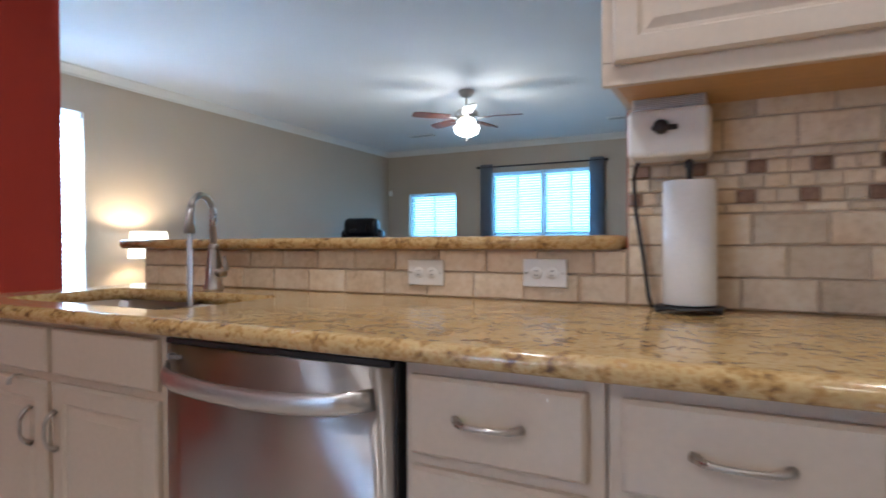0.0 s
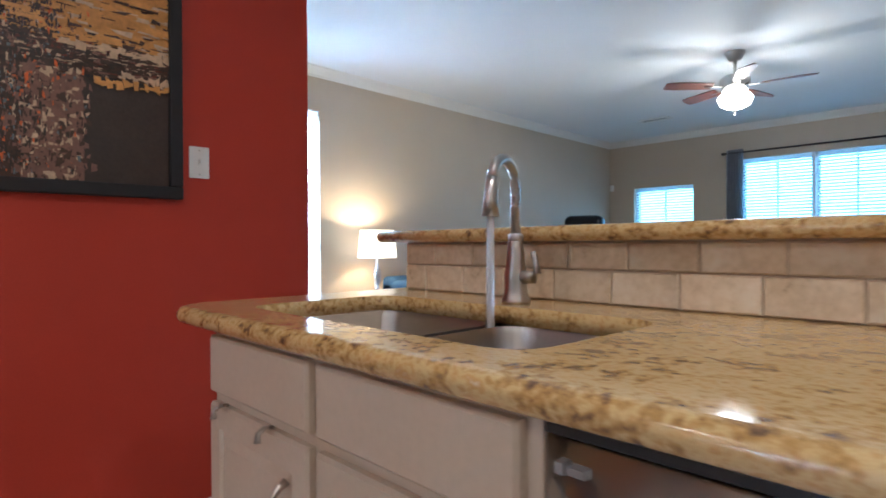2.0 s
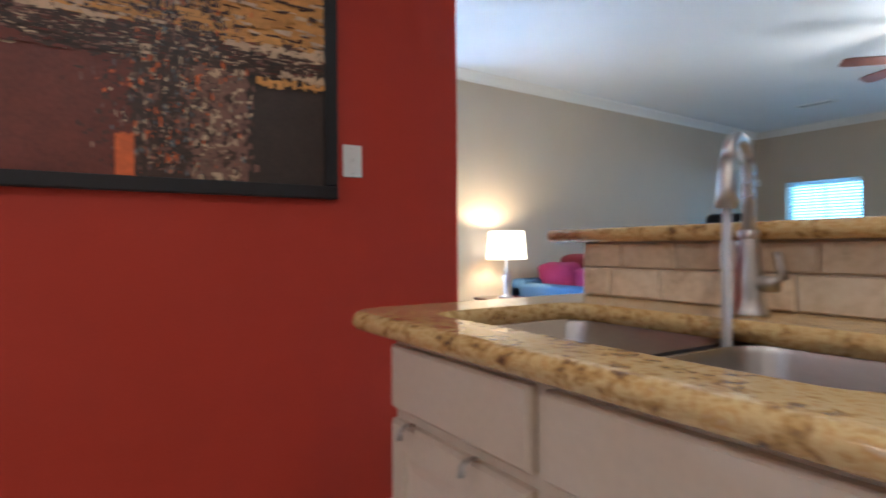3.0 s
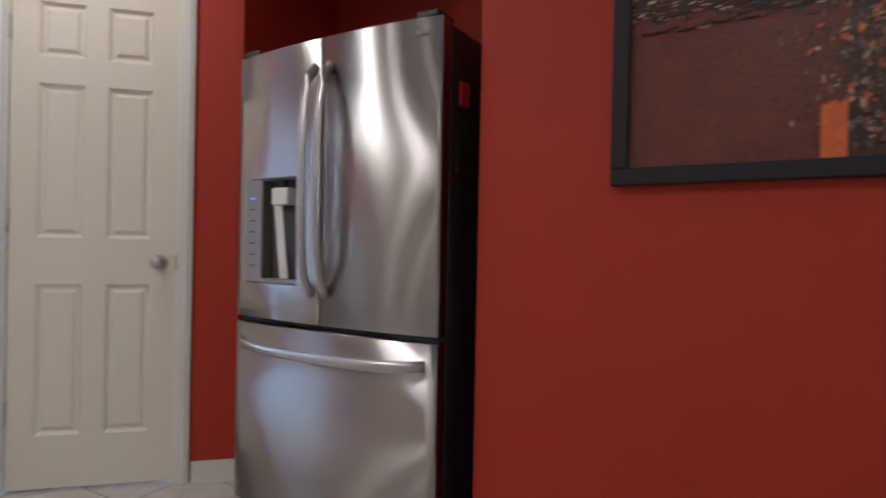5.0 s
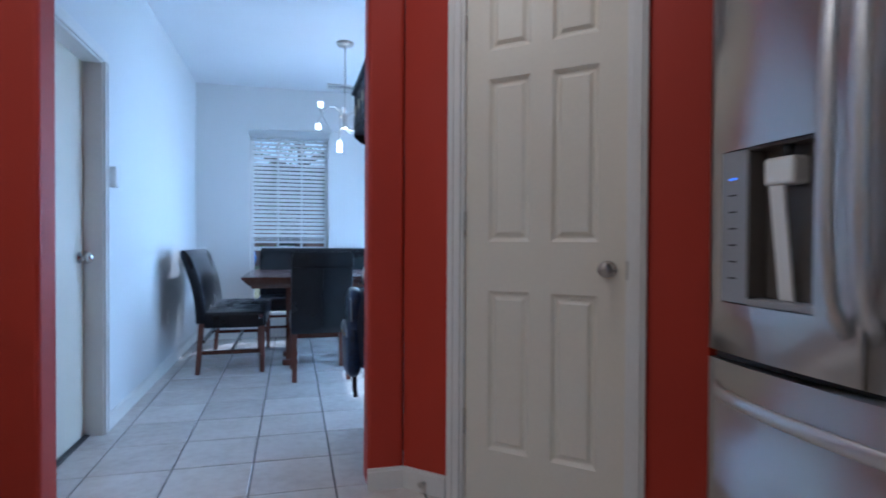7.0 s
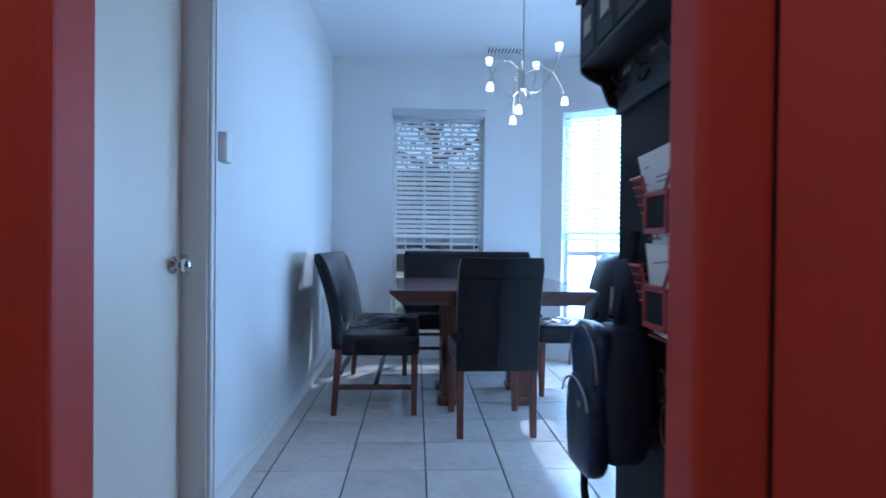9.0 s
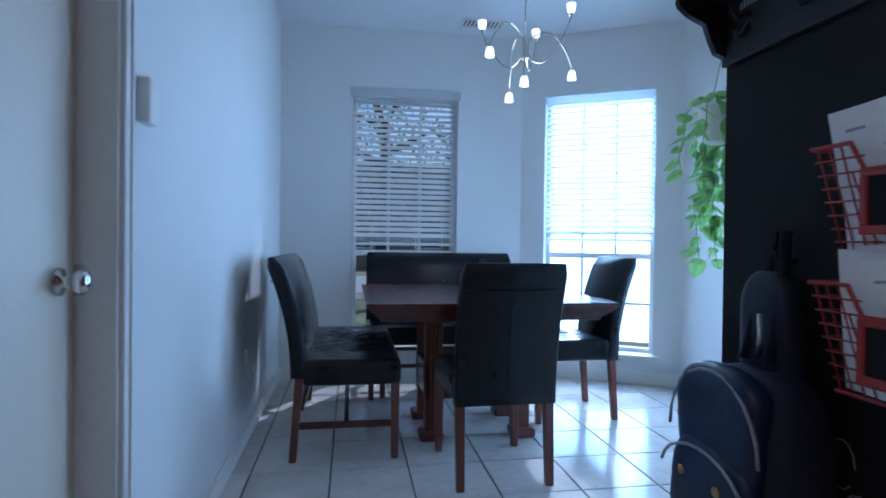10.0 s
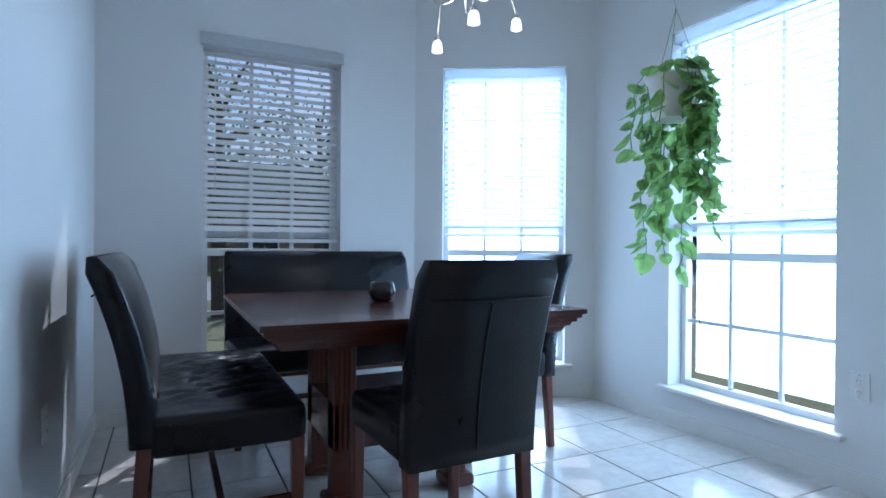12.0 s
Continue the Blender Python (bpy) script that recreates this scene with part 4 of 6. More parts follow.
# painting
pa = thing("framed_painting", pose(RX, 0.013, 1.216, 0, 0, 90), "large abstract painting of a city street in a black frame", "painting")
PW, PH, fw = 1.155, 0.86, 0.045
for d in ((-PW / 2, PW / 2, -0.035, -0.002, 0, fw), (-PW / 2, PW / 2, -0.035, -0.002, PH - fw, PH), (-PW / 2, -PW / 2 + fw, -0.035, -0.002, fw, PH - fw), (PW / 2 - fw, PW / 2, -0.035, -0.002, fw, PH - fw)):
    block("frame_bar", pa, BLACKWOOD, d, 0.005)
PC = [mat("oil_" + n_, tuple(min(0.8, 1.55 * q) for q in c_), 0.45, var=0.25, scale=16, fine=70, bump=0.35) for n_, c_ in (("umber", (0.045, 0.022, 0.014)), ("maroon", (0.10, 0.022, 0.012)), ("ochre", (0.42, 0.20, 0.045)), ("dark", (0.028, 0.018, 0.013)), ("cream", (0.40, 0.28, 0.17)), ("orange", (0.45, 0.09, 0.015)), ("rose", (0.15, 0.075, 0.05)), ("blue_grey", (0.10, 0.12, 0.12)))]
bm = bmesh.new()


jr = random.Random(8)


def daub(x0, x1, z0, z1, y, k):
    jx, jz = ((x1 - x0) * 0.3, (z1 - z0) * 0.45) if x1 - x0 < 0.06 and z1 - z0 < 0.06 else (0, 0)
    v = [bm.verts.new((min(max(px + jx * jr.uniform(-1, 1), X0), X1), y, min(max(pz + jz * jr.uniform(-1, 1), Z0), Z1))) for px, pz in ((x0, z0), (x1, z0), (x1, z1), (x0, z1))]
    f = bm.faces.new(v)
    f.material_index = k


iw = PW / 2 - fw + 0.003
X0, X1, Z0, Z1 = -iw, iw, fw - 0.003, PH - fw + 0.003
zh = 0.40
daub(X0, -0.06, Z0, zh, -0.0120, 1)
daub(-0.06, 0.10, Z0, zh, -0.0121, 0)
daub(0.10, 0.27, Z0, zh, -0.01215, 6)
daub(0.27, X1, Z0, zh - 0.01, -0.0122, 3)
daub(X0, X1, zh, zh + 0.11, -0.0119, 0)
daub(X0, X1, zh + 0.11, Z1, -0.0118, 2)
rs = random.Random(4)
yy = -0.0123
for i in range(9000):
    yy -= 0.000001
    r = rs.random()
    if r < 0.42:
        x = rs.gauss(0.06, 0.085)
        z = rs.uniform(Z0 + 0.02, Z1 - 0.05)
        w_, h_ = rs.uniform(0.001, 0.005), rs.uniform(0.002, 0.010)
        k = rs.choice((0, 3, 6, 3, 5, 3, 0, 0, 3, 0, 6, 4, 7, 3))
    elif r < 0.80:
        x = rs.uniform(X0, X1)
        z = rs.gauss(zh + 0.06, 0.030)
        w_, h_ = rs.uniform(0.003, 0.016), rs.uniform(0.001, 0.004)
        k = rs.choice((0, 3, 4, 0, 3, 0, 3, 1, 0, 6))
    elif r < 0.90:
        x = rs.uniform(X0, X1)
        z = rs.uniform(zh + 0.1, Z1)
        w_, h_ = rs.uniform(0.01, 0.05), rs.uniform(0.002, 0.008)
        k = rs.choice((2, 2, 2, 2, 0, 4))
    else:
        x = rs.gauss(0.18, 0.04)
        z = rs.uniform(Z0, zh)
        w_, h_ = rs.uniform(0.002, 0.012), rs.uniform(0.003, 0.012)
        k = rs.choice((6, 4, 6, 6, 0))
    daub(max(x - w_, X0), min(x + w_, X1), max(z - h_, Z0), min(z + h_, Z1), yy, k)
yy -= 0.0002
for x0, x1, z0, z1, k in ((-0.11, -0.06, Z0, 0.17, 5), (0.30, X1, 0.375, 0.392, 2), (0.37, X1, 0.40, 0.422, 4), (X0, -0.30, 0.395, 0.415, 1), (X0, -0.1, 0.50, 0.512, 4), (0.2, X1, 0.48, 0.5, 4)):
    for j in range(14):
        a = x0 + (x1 - x0) * j / 14
        dz = rs.uniform(-0.006, 0.006)
        daub(a, a + (x1 - x0) / 14 * 1.1 if a + (x1 - x0) / 14 * 1.1 < X1 else X1, max(z0 + dz, Z0), z1 + rs.uniform(-0.008, 0.008), yy - j * 0.00001, k)
finish("paint_strokes", bm, PC, pa, "oil paint in umber, maroon, ochre and cream")["kind"] = "stuff"
block("canvas", pa, BLACKP, (X0, X1, -0.0115, -0.004, Z0, Z1), 0)

# refrigerator
FRW = 0.925
fr = thing("refrigerator", pose(-2.455, -1.99, 0, 0, 0, 90), "stainless steel french door refrigerator with water dispenser", "refrigerator")
block("cabinet", fr, DARKGREY, (0.004, FRW - 0.004, 0.085, 0.74, 0.03, 1.745), 0.006, label="dark grey textured side panels")
block("base_grille", fr, BLACKP, (0.02, FRW - 0.02, 0.07, 0.12, 0.0, 0.05), 0.004)


def bow(x):
    s = (x - FRW / 2) / (FRW / 2)
    return 0.004 + 0.012 * s ** 4 + 0.020 * s * s


def bowed(name, x0, x1, z0, z1, material, holes=None, label=""):
    """A door skin that follows the refrigerator's bowed front."""
    bm = bmesh.new()
    n = 28
    xs = [x0 + (x1 - x0) * i / n for i in range(n + 1)]
    if holes:
        xs = sorted(set(xs) | {holes[0], holes[1]})
    zs = [z0, z1] if not holes else [z0, holes[2], holes[3], z1]
    F = {(i, j): bm.verts.new((x, bow(x), z)) for i, x in enumerate(xs) for j, z in enumerate(zs)}
    Bk = {(i, j): bm.verts.new((x, 0.082, z)) for i, x in enumerate(xs) for j, z in enumerate(zs)}
    I, J = len(xs) - 1, len(zs) - 1
    for i in range(I):
        for j in range(J):
            if holes and j == 1 and xs[i] >= holes[0] - 1e-6 and xs[i + 1] <= holes[1] + 1e-6:
                continue
            bm.faces.new((F[i, j], F[i + 1, j], F[i + 1, j + 1], F[i, j + 1]))
        bm.faces.new((F[i, 0], F[i + 1, 0], Bk[i + 1, 0], Bk[i, 0]))
        bm.faces.new((F[i, J], F[i + 1, J], Bk[i + 1, J], Bk[i, J]))
    for j in range(J):
        for i in (0, I):
            bm.faces.new((F[i, j], F[i, j + 1], Bk[i, j + 1], Bk[i, j]))
    return finish(name, bm, material, fr, label, False)


HX0, HX1, HZ0, HZ1 = 0.055, 0.345, 0.895, 1.285
dl = bowed("left_door", 0.003, FRW / 2 - 0.003, 0.765, 1.755, STEEL, (HX0, HX1, HZ0, HZ1), "brushed stainless door with dispenser opening")
dr = bowed("right_door", FRW / 2 + 0.003, FRW - 0.003, 0.765, 1.755, STEEL)
fz = bowed("freezer_drawer", 0.003, FRW - 0.003, 0.06, 0.742, STEEL)
for ob in (dl, dr, fz):
    for p in ob.data.polygons:
        p.use_smooth = p.normal.y < -0.7
RECESS = mat("warm_grey_plastic", (0.13, 0.115, 0.10), 0.4, var=0.06)
dsp = new("dispenser")
dsp.parent = fr
dsp["label"] = "recessed ice and water dispenser"
blocks("recess", dsp, RECESS, [(HX0 + 0.09, HX0 + 0.098, 0.02, 0.080, HZ0 + 0.02, HZ1), (HX0 + 0.098, HX1, 0.072, 0.080, HZ0 + 0.02, HZ1), (HX1 - 0.006, HX1, 0.014, 0.080, HZ0, HZ1), (HX0 + 0.098, HX1 - 0.006, 0.02, 0.078, HZ1 - 0.008, HZ1)])
block("control_panel", dsp, GREYP, (HX0 + 0.002, HX0 + 0.092, 0.022, 0.080, HZ0 + 0.002, HZ1 - 0.002), 0.003, label="glossy grey control panel")
for i in range(7):
    block("button_mark", dsp, BLUELED if i == 0 else BLACKP, (HX0 + 0.03, HX0 + 0.055, 0.0205, 0.023, HZ1 - 0.075 - i * 0.042, HZ1 - 0.071 - i * 0.042), 0)
block("drip_tray", dsp, GREYP, (HX0 + 0.098, HX1 - 0.006, 0.014, 0.075, HZ0, HZ0 + 0.018), 0.003)
block("ice_chute", dsp, WHITEP, (HX0 + 0.14, HX0 + 0.225, 0.02, 0.07, HZ1 - 0.10, HZ1 - 0.035), 0.008)
bm = bmesh.new()
add_box(bm, HX0 + 0.16, HX0 + 0.20, 0.05, 0.056, HZ0 + 0.02, HZ1 - 0.10)
bmesh.ops.rotate(bm, verts=bm.verts, cent=(HX0 + 0.18, 0.053, HZ0 + 0.02), matrix=Matrix.Rotation(radians(7), 3, 'X'))
finish("paddle", bm, WHITEP, dsp)
lathe("water_spout", dsp, BLACKP, [(0.010, -0.03), (0.013, 0)], 12, at=(HX0 + 0.19, 0.04, HZ1 - 0.008))
for sx, par in ((-0.034, dl), (0.034, dr)):
    xx = FRW / 2 + sx
    pts = [(xx, bow(xx) - 0.002 - 0.062 * max(0.0, 1 - (-1 + i / 9) ** 4) ** 0.6, 1.262 + 0.395 * (-1 + i / 9)) for i in range(19)]
    tube("door_handle", par, STEELH, pts, 0.012, 12, 1.5, "arched steel bar handle")
pts = [(FRW / 2 + 0.42 * (-1 + i / 9), bow(FRW / 2 + 0.42 * (-1 + i / 9)) - 0.002 - 0.045 * max(0.0, 1 - (-1 + i / 9) ** 6) ** 0.6, 0.672 - 0.012 * (1 - (-1 + i / 9) ** 2)) for i in range(19)]
tube("drawer_handle", fz, STEELH, pts, 0.010, 10, 1.8, "curved steel bar handle")
for hx_a in (0.02, FRW - 0.10):
    block("hinge_cover", fr, BLACKP, (hx_a, hx_a + 0.08, 0.03, 0.13, 1.755, 1.78), 0.006)
block("gasket", fr, BLACKP, (0.01, FRW - 0.01, 0.05, 0.086, 0.742, 0.766), 0.002)
block("magnet", fr, mat("red_magnet", (0.4, 0.02, 0.02), 0.4), (FRW - 0.004, FRW + 0.003, 0.14, 0.20, 1.50, 1.58), 0.002)
block("magnet", fr, DARKGREY, (FRW - 0.004, FRW + 0.002, 0.13, 0.24, 1.28, 1.40), 0.001, label="small dark photo magnet")
blocks("badge", fr, GREYP, [(FRW - 0.10, FRW - 0.088, bow(FRW - 0.095) - 0.004, 0.05, 1.70, 1.712), (FRW - 0.082, FRW - 0.05, bow(FRW - 0.07) - 0.008, 0.05, 1.701, 1.711)])

# second counter run by the nook opening
c2 = thing("base_cabinet", pose(2.19, -2.43, 0, 0, 0, 180), "cream painted base cabinet beside the nook opening", "cabinet", "kitchen base cabinets")
block("body", c2, CAB, (0, 2.44, 0.019, 0.612, 0.10, 0.872), 0.003)
block("toe_kick", c2, CAB, (0, 2.44, 0.09, 0.11, 0, 0.10), 0.002)
for i in range(4):
    face_panel("door", c2, 0.03 + i * 0.605, 0.60 + i * 0.605, 0.125, 0.70, 0)
    face_panel("drawer_front", c2, 0.03 + i * 0.605, 0.60 + i * 0.605, 0.72, 0.85, 0, False)
bullnose_top("countertop", dense([(-0.30, -3.032), (2.19, -3.032), (2.19, -2.39), (-0.30, -2.39)], 0.3), None, 0.873, 0.912, GRANITE, "polished gold granite countertop beside the nook opening")
uc3 = thing("upper_cabinet", pose(2.19, -2.73, 1.45, 0, 0, 180), "cream painted wall cabinet beside the nook opening", "cabinet")
block("body", uc3, CAB, (0, 2.44, 0.019, 0.318, 0.0, 0.90), 0.003)
for i in range(4):
    face_panel("door", uc3, 0.03 + i * 0.605, 0.60 + i * 0.605, 0.028, 0.88, 0)
bs3 = block("backsplash", None, GROUT, (-0.265, 2.19, -3.049, -3.038, 0.9125, 1.45), 0)
tagged(bs3, "tumbled travertine tile backsplash beside the nook opening", "backsplash", kind="structure")
for r in range(7):
    for k in range(6):
        x0 = -0.265 + k * TW - (0.076 if r % 2 else 0)
        a, b = max(x0, -0.265), x0 + TW
        me = meshes[(r + k) % 4] if b - a > TW - 0.001 else tile_mesh(b - a - 0.004, 0.0715)
        ob = new("tile", me)
        ob.parent = bs3
        ob.matrix_local = pose((a + b) / 2, -3.038, 0.9125 + 0.0385 + r * 0.0765, 0, 0, 180)

# recessed kitchen downlights, all out of view
def downlight(x, y, watts):
    t = thing("recessed_downlight", pose(x, y, KC), "round recessed ceiling downlight with white trim ring, out of view", "downlight", "kitchen downlights")
    lathe("trim_ring", t, TRIM, [(0.062, -0.001), (0.064, -0.006), (0.088, -0.006), (0.092, -0.001)], 28)
    lathe("lens", t, LIGHTBOX, [(0.061, -0.001), (0.061, -0.0035), (0.03, -0.004), (0.002, -0.004)], 24, "glowing warm lens")
    d = lamp("downlight_lamp", 'AREA', pose(x, y, KC - 0.012), watts, (1.0, 0.81, 0.59), 0.10, 0.10)
    d.data.shape = 'DISK'


# first two follow the refrigerator's streaks; last three are added to brighten the kitchen
for dx_, dy_, share in ((-1.80, -2.25, 0.85), (-0.55, -2.05, 1.2), (-0.45, 0.12, 1.3), (0.9, 0.0, 0.85), (0.9, -2.05, 1.0)):
    downlight(dx_, dy_, CAN_W * share)


# ---- nook things ----
def cushion(name, parent, material, dims, bevel=0.03, puff=0.012, seed=1, sub=22):
    """Upholstered block: a bevelled grid box with a soft, creased top."""
    x0, x1, y0, y1, z0, z1 = dims
    bm = bmesh.new()
    add_box(bm, *dims)
    bevel_all(bm, bevel, 3)
    bmesh.ops.subdivide_edges(bm, edges=[e for e in bm.edges if e.calc_length() > 0.15], cuts=sub, use_grid_fill=True)
    for v in bm.verts:
        u, w = (v.co.x - x0) / (x1 - x0), (v.co.y - y0) / (y1 - y0)
        if v.co.z > z1 - 0.004 and 0.05 < u < 0.95 and 0.05 < w < 0.95:
            k = 16 * u * (1 - u) * w * (1 - w)
            v.co.z += puff * min(k, 1) + 0.03 * min(k, 1) * (noise.noise(Vector((v.co.x * 22 + v.co.y * 9, v.co.y * 4, seed))) + 0.5 * noise.noise(Vector((v.co.x * 34, v.co.y * 12, seed + 3))))
    return finish(name, bm, material, parent, "", True)


def backrest(parent, w, z0, z1, y, th, lean, material=LEATHER):
    """Upholstered back that leans towards +y with height and rolls over at the top."""
    bm = bmesh.new()
    rows = []
    nz, nx = 12, 6
    for j in range(nz + 1):
        s = j / nz
        z = z0 + (z1 - z0) * s
        off = lean * s * s
        t2 = th / 2 * (1.0 if s < 0.9 else math.sqrt(max(0.12, 1 - ((s - 0.9) / 0.1) ** 2 * 0.85)))
        ring = []
        for (sx, sy) in ((-1, -1), (-0.96, -1), (0, -1.06), (0.96, -1), (1, -1), (1, 1), (0.96, 1.02), (0, 1.05), (-0.96, 1.02), (-1, 1)):
            ww = w / 2 - (0.012 if abs(sx) == 1 and s > 0.93 else 0)
            yy = sy * t2 * (0.8 if abs(sx) == 1 else 1)
            ring.append(bm.verts.new((sx * ww, y + off + yy, z + (0.006 * noise.noise(Vector((sx * 3, sy, s * 7)))) * (0 < s < 1))))
        rows.append(ring)
    for a, b in zip(rows, rows[1:]):
        for k in range(len(a)):
            bm.faces.new((a[k], a[(k + 1) % len(a)], b[(k + 1) % len(a)], b[k]))
    bm.faces.new(rows[0])
    bm.faces.new(rows[-1])
    ob = finish("backrest", bm, material, parent, "padded black leather back", True)
    return ob


def seam(parent, pts):
    tube("seam", parent, LEATHER, pts, 0.0028, 6)


def leg(parent, x, y, z1, dx=0.0, dy=0.0, s=0.021):
    bm = bmesh.new()
    lo = [bm.verts.new((x + dx + sx * s * 0.8, y + dy + sy * s * 0.8, 0)) for sx, sy in ((-1, -1), (1, -1), (1, 1), (-1, 1))]
    hi = [bm.verts.new((x + sx * s, y + sy * s, z1)) for sx, sy in ((-1, -1), (1, -1), (1, 1), (-1, 1))]
    bm.faces.new(lo)
    bm.faces.new(hi)
    for k in range(4):
        bm.faces.new((lo[k], lo[(k + 1) % 4], hi[(k + 1) % 4], hi[k]))
    bevel_all(bm, 0.003, 1)
    return finish("leg", bm, CHERRYV, parent)


def seat_unit(name, w, label, group, category, stretcher=False):
    """Chair or bench facing -y, its back at +y; origin on the floor under the seat's middle."""
    t = thing(name, pose(0, 0, 0), label, category, group)
    d = 0.52
    cushion("seat", t, LEATHER, (-w / 2, w / 2, -d / 2, d / 2 - 0.05, 0.36, 0.485), 0.025, 0.014, seed=len(name), sub=60 if stretcher else 26)
    b = backrest(t, w, 0.36 if not stretcher else 0.40, 0.968, d / 2 - 0.035, 0.075, 0.13)
    yb = d / 2 + 0.004
    seam(b, [(-w / 2 + 0.02, yb + 0.091, 0.855), (0, yb + 0.095, 0.853), (w / 2 - 0.02, yb + 0.091, 0.855)])
    if not stretcher:
        seam(b, [(0, yb + 0.003 + 0.13 * s * s, 0.365 + (0.968 - 0.365) * s) for s in (0.05, 0.2, 0.4, 0.6, 0.79)])
    for sx in (-1, 1):
        leg(t, sx * (w / 2 - 0.024), -d / 2 + 0.028, 0.375)
        leg(t, sx * (w / 2 - 0.024), d / 2 - 0.04, 0.40, 0, 0.03)
    if stretcher:
        for sx in (-1, 1):
            block("stretcher", t, CHERRY, (sx * (w / 2 - 0.024) - 0.011, sx * (w / 2 - 0.024) + 0.011, -d / 2 + 0.04, d / 2 - 0.03, 0.155, 0.185), 0.003)
        block("stretcher", t, CHERRY, (-w / 2 + 0.03, w / 2 - 0.03, -0.012, 0.012, 0.158, 0.183), 0.003)
        block("apron", t, CHERRY, (-w / 2 + 0.03, w / 2 - 0.03, d / 2 - 0.06, d / 2 - 0.03, 0.24, 0.265), 0.003)
    return t


ch = seat_unit("dining_chair", 0.445, "black leather dining chair with cherry wood legs", "dining chairs", "chair")
ch.matrix_world = pose(-1.592, -5.265, 0, 0, 0, 2)
copy_thing(ch, pose(-2.25, -6.04, 0, 0, 0, 92))
be = seat_unit("dining_bench", 1.12, "black leather dining bench with padded back, cherry legs", "dining benches", "bench", True)
be.matrix_world = pose(-0.925, -5.96, 0, 0, 0, -90)
copy_thing(be, pose(-1.615, -6.68, 0, 0, 0, 180))

TX0, TX1, TY0, TY1, TZ = -2.23, -1.01, -6.46, -5.25, 0.766
tb = thing("dining_table", pose((TX0 + TX1) / 2, (TY0 + TY1) / 2, 0), "square cherry wood pedestal dining table", "table")
hx, hy = (TX1 - TX0) / 2, (TY1 - TY0) / 2
bm = bmesh.new()
rings = []
for ins, z in ((0.0, TZ), (0.0, TZ - 0.018), (0.012, TZ - 0.022), (0.014, TZ - 0.034), (0.026, TZ - 0.038), (0.028, TZ - 0.05), (0.042, TZ - 0.054), (0.045, TZ - 0.066), (0.06, TZ - 0.07), (0.07, TZ - 0.092)):
    rings.append([bm.verts.new((sx * (hx - ins), sy * (hy - ins), z)) for sx, sy in ((-1, -1), (1, -1), (1, 1), (-1, 1))])
for a, b in zip(rings, rings[1:]):
    for k in range(4):
        bm.faces.new((a[k], a[(k + 1) % 4], b[(k + 1) % 4], b[k]))
bm.faces.new(rings[0])
bm.faces.new(rings[-1])
finish("tabletop", bm, CHERRY, tb, "glossy cherry top with stepped edge")
for sx in (-1, 1):
    for sy in (-1, 1):
        block("column", tb, CHERRYV, (sx * 0.24 - 0.045, sx * 0.24 + 0.045, sy * 0.18 - 0.045, sy * 0.18 + 0.045, 0.0, TZ - 0.092), 0.006)
        block("foot", tb, CHERRYV, (sx * 0.25 - 0.065, sx * 0.25 + 0.065, sy * 0.19 - 0.065, sy * 0.19 + 0.065, 0.0, 0.05), 0.015)
        for g_ in (-0.02, 0.0, 0.02):
            block("flute", tb, CHERRYV, (sx * 0.24 + g_ - 0.006, sx * 0.24 + g_ + 0.006, sy * 0.18 + 0.043, sy * 0.18 + 0.049, 0.14, 0.62), 0.002, 1)
block("apron_box", tb, CHERRY, (-0.285, 0.285, -0.225, 0.225, 0.22, 0.40), 0.004, label="storage box between the columns")
lathe("box_knob", tb, NICKEL, [(0.006, 0), (0.006, 0.012), (0.014, 0.018), (0.012, 0.026), (0.002, 0.028)], 14, m=Matrix.Rotation(radians(-90), 4, 'X'), at=(0, 0.225, 0.34))
cup = thing("candle_bowl", pose(-1.60, -5.84, TZ), "small dark glass candle bowl on the table", "bowl")
lathe("bowl", cup, mat("smoked_glass", (0.02, 0.016, 0.016), 0.08, var=0.1, bump=0), [(0.03, 0), (0.048, 0.012), (0.058, 0.04), (0.05, 0.08), (0.046, 0.083), (0.042, 0.08), (0.05, 0.04), (0.03, 0.014), (0.001, 0.012)], 28)

# chandelier
cd = thing("chandelier", pose(-1.81, -5.49, KC), "brushed nickel chandelier with curled arms and small glass shades", "chandelier")
lathe("canopy", cd, NICKEL, [(0.07, 0), (0.07, -0.01), (0.06, -0.028), (0.01, -0.034)], 28)
tube("stem", cd, NICKEL, [(0, 0, -0.03), (0, 0, -0.60)], 0.0045, 8)
HZ = -0.656
lathe("hub", cd, NICKEL, [(0.004, HZ + 0.07), (0.016, HZ + 0.06), (0.02, HZ + 0.05), (0.018, HZ - 0.03), (0.026, HZ - 0.04), (0.014, HZ - 0.055), (0.003, HZ - 0.06)], 20)
SHG = glow("frosted_shade", (1.0, 0.96, 0.90), 4.0)


